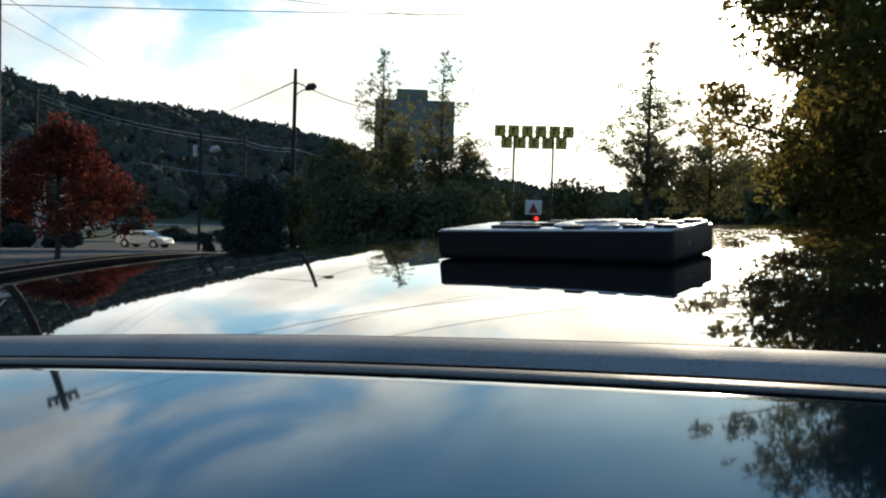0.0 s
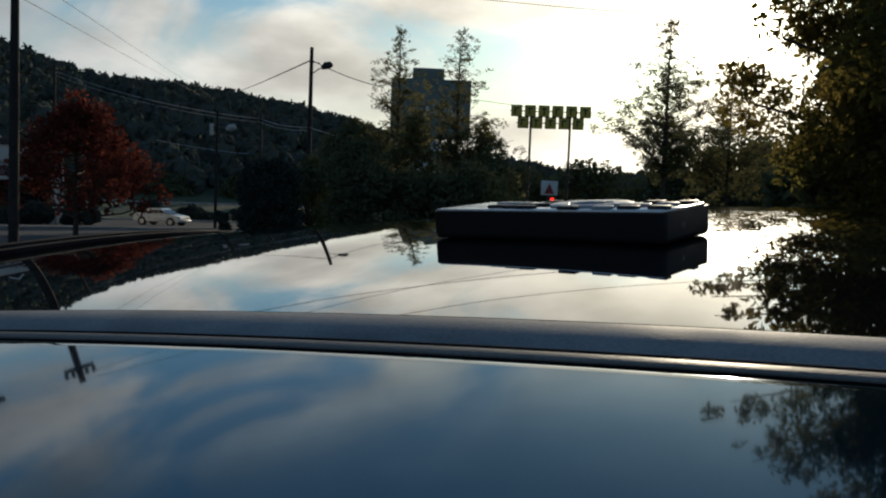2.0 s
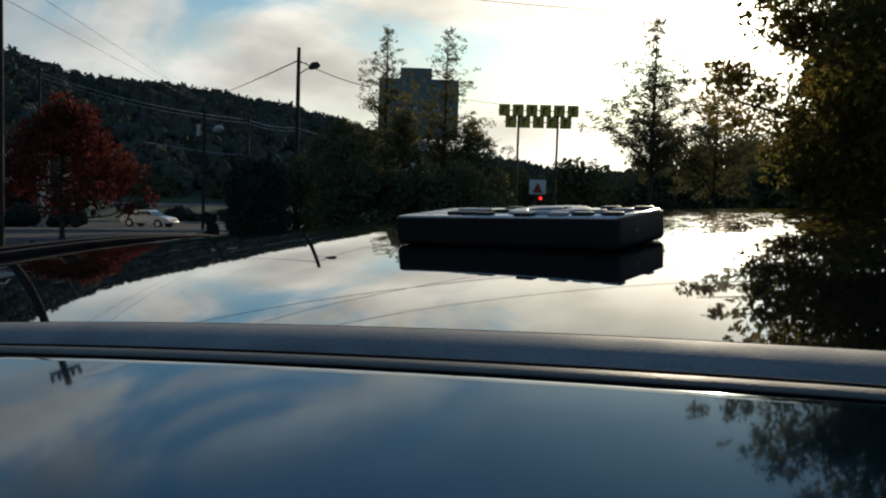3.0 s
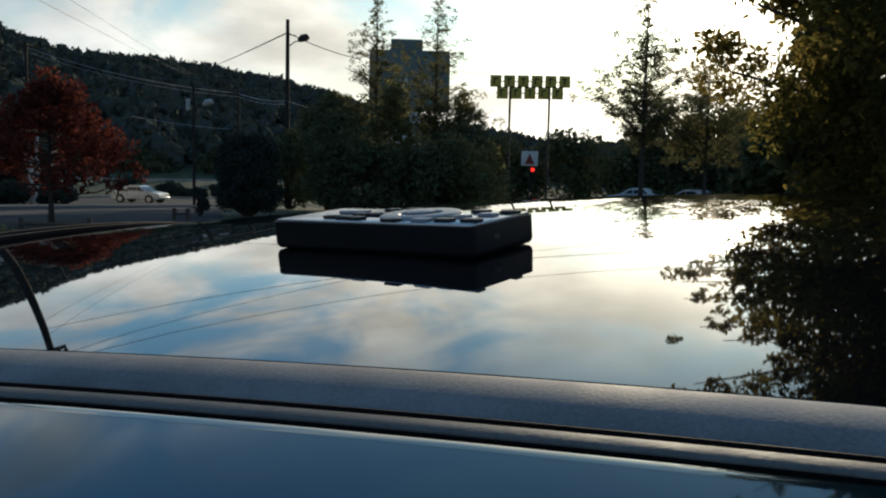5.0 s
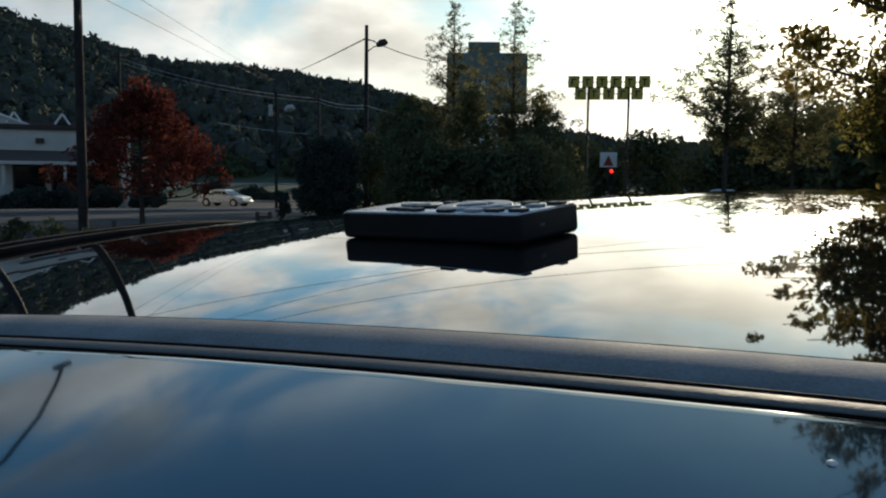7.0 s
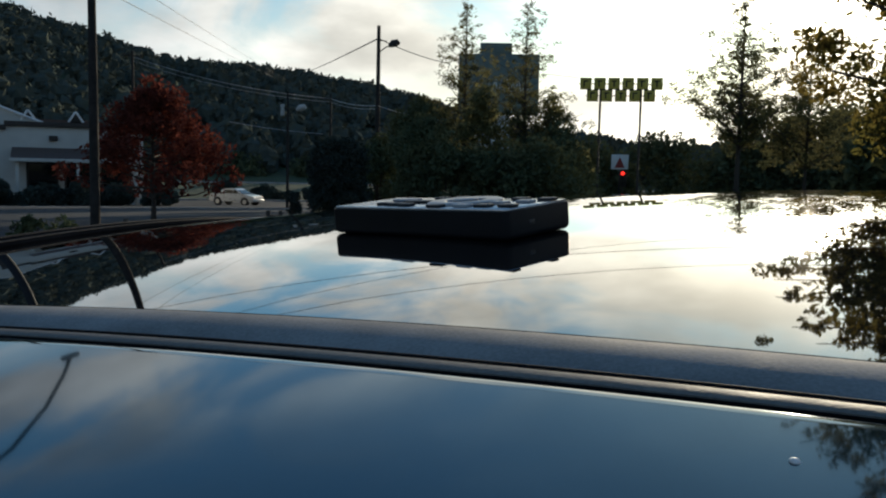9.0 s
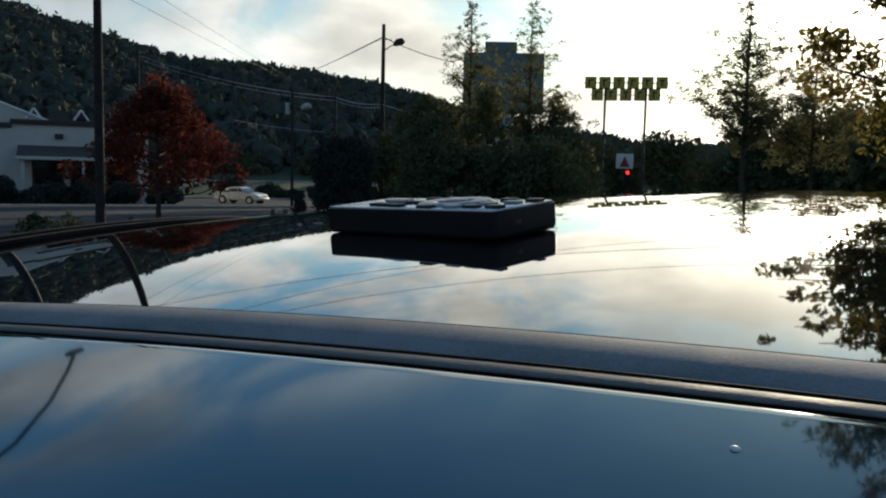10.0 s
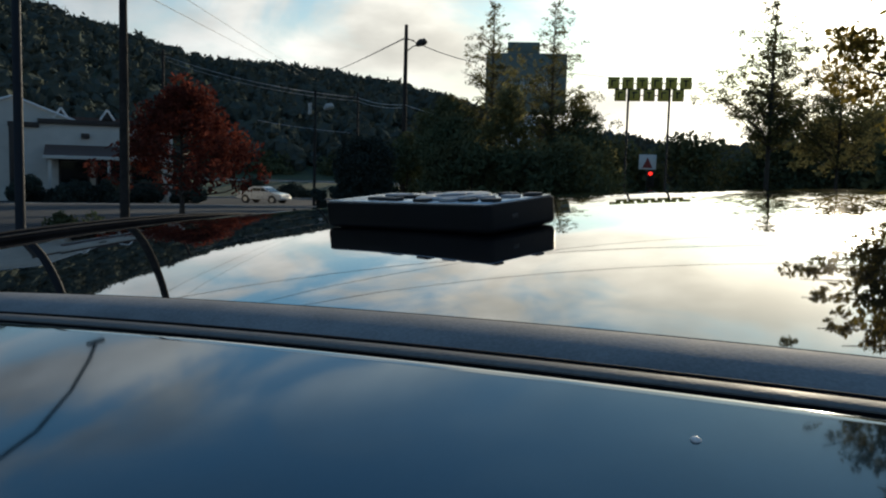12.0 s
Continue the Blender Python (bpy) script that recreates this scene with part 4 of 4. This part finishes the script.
def parked_car():
    root = empty("parked_car", (0, 0, 0))
    part("roof", shell(UL, UR, VB + 0.0042, 1.45, 64, 64, bent=(1.0, 0.0)), "roof_paint", root, "glossy black roof mirroring the sky")
    part("rear_panel", shell(UL, UR, -0.42, VB - 0.0327, 60, 34, bent=(0.0, 1.0)), "rear_paint", root, "glossy dark blue panel mirroring the sky")
    # soft rubber seal, a groove, a thin trim strip and another groove
    bead = [(-0.0178, -0.006), (-0.0178, -0.0022), (-0.0160, -0.0008), (-0.012, 0.0), (-0.008, 0.0005), (-0.003, 0.0006), (0.001, 0.0004), (0.003, 0.0001), (0.0041, -0.0002), (0.0041, -0.006)]
    part("rubber_seal", sweep_across(bead, VB, UL, UR, 60), "rubber", root, "matt grey rubber seal")
    # matt black lip and strip seat put the grooves' shade into the colour
    lip = [(-0.0193, -0.006), (-0.0193, -0.0006), (-0.0187, -0.0002), (-0.0179, -0.0004), (-0.0179, -0.006)]
    part("groove_shade_lip", sweep_across(lip, VB, UL, UR, 60), "groove_black", root)
    rolled = [(-0.0326, -0.006), (-0.0326, 0.0), (-0.0312, -0.00003), (-0.0300, -0.00011), (-0.0291, -0.00025), (-0.0286, -0.0007), (-0.0286, -0.006)]
    part("panel_edge", sweep_across(rolled, VB, UL, UR, 60), "rear_paint", root, "rolled bright edge of the blue panel")
    seat = [(-0.0273, -0.006), (-0.0273, -0.0003), (-0.0206, -0.0003), (-0.0206, -0.006)]
    part("strip_seat", sweep_across(seat, VB, UL, UR, 60), "groove_black", root)
    strip = [(-0.0268, -0.0004), (-0.0268, 0.0), (-0.0258, 0.00022), (-0.0235, 0.0003), (-0.0218, 0.0001), (-0.0212, -0.0004)]
    part("trim_strip", sweep_across(strip, VB, UL, UR, 60), "trim", root, "thin satin trim strip")
    part("seal_channel", shell(UL, UR, VB - SEAL - 0.006, VB - 0.002, 40, 2, -0.0062, 0.004), "black_plastic", root)
    for s, u in ((-1, UL), (1, UR)):
        rail = [(s * -0.006, -0.012), (s * -0.006, 0.0025), (s * -0.003, 0.0045), (s * 0.003, 0.0045), (s * 0.006, 0.0015), (s * 0.011, -0.001), (s * 0.016, 0.003), (s * 0.020, 0.0045), (s * 0.027, 0.0035), (s * 0.032, -0.004), (s * 0.032, -0.03), (s * 0.0, -0.03)]
        part("side_moulding", sweep_along(rail, u, -0.42, 1.45, 50), "moulding", root, "ridged black side moulding")
        # thin grey strips put the ridges' highlight lines into colour
        for du in (0.0, 0.0225):
            line = [(s * (du - 0.0016), 0.003), (s * (du - 0.0012), 0.0053), (s * (du + 0.0012), 0.0053), (s * (du + 0.0016), 0.003)]
            part("ridge_highlight", sweep_along(line, u, -0.42, 1.45, 50), "highlight_grey", root, "thin grey strip for the highlight along the ridge")
    lower_body(root)
    tagged(root, "parked dark car with a glossy mirroring roof", "car")


def car_point(u, v, z):
    x, y = on_car(u, v)
    return (x, y, z)


def lower_body(root):
    um = (UL + UR) / 2
    hw = 0.92
    # lower body, from tail to nose
    out = [(-0.75, 0.3), (3.55, 0.3), (3.62, 0.55), (3.5, 0.8), (2.35, 0.98), (-0.78, 0.98), (-0.82, 0.6)]
    bm = prism(out, 2 * hw)
    bmesh.ops.bevel(bm, geom=bm.edges[:], offset=0.05, segments=3, affect="EDGES", clamp_overlap=True)
    for vtx in bm.verts:
        a, b, z = vtx.co
        vtx.co = car_point(um + b - hw, a, z)
    bmesh.ops.recalc_face_normals(bm, faces=bm.faces[:])
    part("lower_body", bm, "rear_paint", root)
    for s, u in ((-1, UL), (1, UR)):
        ub = um + s * (hw - 0.06)
        for v0, v1 in ((-0.36, 0.42), (0.50, 1.38)):
            p = [car_point(ub, v0, 0.96), car_point(ub, v1, 0.96), car_point(u, v1, skin(u, v1) - 0.035), car_point(u, v0, skin(u, v0) - 0.035)]
            part("side_window", quad_slab(p, 0.006 * s), "glass_dark", root, smooth=False)
        for v0, v1 in ((-0.46, -0.36), (0.42, 0.50), (1.38, 1.47)):
            p = [car_point(ub, v0, 0.95), car_point(ub, v1, 0.95), car_point(u, v1, skin(u, v1) - 0.022), car_point(u, v0, skin(u, v0) - 0.022)]
            part("pillar", quad_slab(p, 0.03 * s), "black_plastic", root, smooth=False)
    def curved_glass(name, v_low, v_top, out):
        bm = bmesh.new()
        n, rows = 16, []
        for j in range(5):
            k = j / 4
            row = []
            for i in range(n + 1):
                c = i / n
                u_low, u_top = um - 0.8 + 1.6 * c, UL + (UR - UL) * c
                bow = out * 0.10 * (1 - (2 * c - 1) ** 2) * (1 - k)
                row.append(bm.verts.new(car_point(u_low + (u_top - u_low) * k, v_low + (v_top - v_low) * k + bow, 0.97 + (skin(u_top, v_top) - 0.012 - 0.97) * k)))
            rows.append(row)
        for a, b in zip(rows, rows[1:]):
            for i in range(n):
                bm.faces.new((a[i], a[i + 1], b[i + 1], b[i]))
        bmesh.ops.solidify(bm, geom=bm.faces[:], thickness=0.006)
        bmesh.ops.recalc_face_normals(bm, faces=bm.faces[:])
        part(name, bm, "glass_dark", root)

    curved_glass("windscreen", 2.28, 1.455, 1)
    curved_glass("rear_window", -0.70, -0.425, -1)
    turn = Matrix.Rotation(-TURN, 4, "Z")
    for s in (-1, 1):
        part("headlight", box((0.42, 0.14, 0.15), car_point(um + s * 0.62, 3.52, 0.68), 0.04, 2, None, turn), "sign_white", root)
        part("tail_light", box((0.3, 0.1, 0.26), car_point(um + s * 0.68, -0.79, 0.78), 0.03, 2, None, turn), "sign_red", root)
        part("wing_mirror", box((0.2, 0.12, 0.14), car_point(um + s * (hw + 0.08), 1.72, 1.04), 0.04, 2, None, turn), "rear_paint", root)
        for v in (0.30, 1.30):
            part("door_handle", box((0.03, 0.2, 0.035), car_point(um + s * (hw + 0.012), v, 0.84), 0.01, 2, None, turn), "rim", root)
        for v in (0.46, 1.44, -0.34):
            part("door_seam", box((0.006, 0.008, 0.56), car_point(um + s * (hw + 0.0005), v, 0.64), 0.0, 1, None, turn), "black_plastic", root)
        part("sill", box((0.08, 2.0, 0.1), car_point(um + s * (hw - 0.03), 1.38, 0.29), 0.03, 2, None, turn), "black_plastic", root)
    part("bumper", box((1.76, 0.16, 0.22), car_point(um, 3.6, 0.43), 0.06, 3, None, turn), "black_plastic", root)
    part("bumper", box((1.76, 0.16, 0.22), car_point(um, -0.82, 0.43), 0.06, 3, None, turn), "black_plastic", root)
    part("grille", box((0.8, 0.05, 0.14), car_point(um, 3.6, 0.66), 0.02, 2, None, turn), "black_plastic", root)
    for v in (0.0, 2.75):
        for s in (-1, 1):
            a, b = car_point(um + s * (hw - 0.12), v, 0.35), car_point(um + s * (hw + 0.006), v, 0.35)
            part("wheel_arch", tube([a, b], 0.40, 24), "black_plastic", root)
            a, b = car_point(um + s * (hw - 0.17), v, 0.33), car_point(um + s * (hw + 0.02), v, 0.33)
            w = part("wheel", tube([a, b], 0.33, 24), "tyre", root)
            a, b = car_point(um + s * (hw - 0.1), v, 0.33), car_point(um + s * (hw + 0.03), v, 0.33)
            part("rim", tube([a, b], 0.21, 18), "rim", w)


parked_car()


# ---- remote control on the roof ----
def remote():
    cu, cv = -0.0025, 0.4058          # world place of its middle
    sx = (crowned(cu + 0.02, cv) - crowned(cu - 0.02, cv)) / 0.04
    sy = (crowned(cu, cv + 0.02) - crowned(cu, cv - 0.02)) / 0.04
    n = Vector((-sx, -sy, 1)).normalized()
    a = radians(-37.2)
    ux = Vector((math.cos(a), math.sin(a), 0))
    ux = (ux - n * ux.dot(n)).normalized()
    uy = n.cross(ux)
    m = Matrix.Identity(4)
    for i in range(3):
        m[i][0], m[i][1], m[i][2] = ux[i], uy[i], n[i]
    m.translation = (cu, cv, crowned(cu, cv) - 0.0002)
    root = new("remote_control")
    root.matrix_world = m
    L, W, H = 0.1072, 0.0451, 0.0118
    own = bmesh.new()
    bmesh.ops.create_cube(own, size=1.0)
    bmesh.ops.scale(own, vec=(L, W, H), verts=own.verts)
    up = [e for e in own.edges if abs(e.verts[0].co.z - e.verts[1].co.z) > H * 0.5]
    bmesh.ops.bevel(own, geom=up, offset=0.0035, segments=4, affect="EDGES", profile=0.5)
    low = [e for e in own.edges if e.verts[0].co.z < 0 and e.verts[1].co.z < 0]
    bmesh.ops.bevel(own, geom=low, offset=0.0026, segments=3, affect="EDGES", profile=0.5)
    bmesh.ops.translate(own, vec=(0, 0, H / 2), verts=own.verts)
    part("case", own, "remote_body", root)
    part("face_plate", box((L - 0.003, W - 0.003, 0.0014), (0, 0, H + 0.0003), 0.0006), "remote_face", root, "silver-grey face plate")
    zt = H + 0.001
    def key(x, y, w, d, dark=True, h=0.0013):
        part("button", box((w, d, h), (x, y, zt + h / 2), 0.0005), "button_dark" if dark else "button_grey", root)
    key(-0.028, 0.004, 0.015, 0.006, False, 0.0012)
    for x, y in ((-0.025, -0.0135), (-0.0165, -0.0150), (-0.0085, -0.0160), (-0.016, -0.005), (-0.0085, -0.003), (-0.012, 0.012), (-0.003, 0.015)):
        key(x, y, 0.0072, 0.0048)
    # ring pad
    ring = bmesh.new()
    seg = 32
    prof = [(0.0168, 0.0), (0.0168, 0.0009), (0.0155, 0.0014), (0.0092, 0.0012), (0.0080, 0.0)]
    loops = []
    for i in range(seg):
        t = 2 * math.pi * i / seg
        loops.append([ring.verts.new((0.012 + r * math.cos(t), 0.001 + r * 1.05 * math.sin(t), zt + z)) for r, z in prof])
    for i in range(seg):
        p, q = loops[i], loops[(i + 1) % seg]
        for j in range(len(prof)):
            ring.faces.new((p[j], q[j], q[(j + 1) % 5], p[(j + 1) % 5]))
    bmesh.ops.recalc_face_normals(ring, faces=ring.faces[:])
    part("ring_button", ring, "button_grey", root, "grey ring-shaped button")
    part("centre_button", tube([(0.012, 0.001, zt - 0.0002), (0.012, 0.001, zt + 0.0016), (0.012, 0.001, zt + 0.002)], [0.0058, 0.0058, 0.0048], 20), "button_grey", root)
    for x, y, d in ((0.012, -0.0185, True), (0.026, -0.0165, False), (0.036, -0.015, True), (0.036, -0.004, False), (0.034, 0.013, True), (0.044, 0.003, False), (0.048, 0.013, True), (0.048, -0.014, True)):
        key(x, y, 0.0078, 0.0050, d)
    part("infrared_window", box((0.0012, 0.004, 0.0022), (L / 2 - 0.0004, -0.006, 0.0062), 0.0004), "button_dark", root)
    tagged(root, "small black remote control with a grey button face", "remote control")


remote()


# ---- small marks on the panels ----
def dried_drop(u, v, r, label):
    x, y = on_car(u, v)
    bm = bmesh.new()
    bmesh.ops.create_icosphere(bm, subdivisions=2, radius=r)
    for vtx in bm.verts:
        k = 1 + 0.25 * noise.noise(vtx.co * 900)
        vtx.co = Vector((x + vtx.co.x * k, y + vtx.co.y * k, skin(u, v) + vtx.co.z * 0.7))
    tagged(part("dried_droplet", bm, "sign_white"), label, "spot")


dried_drop(0.036, 0.169, 0.0009, "tiny pale dried speck on the blue panel")
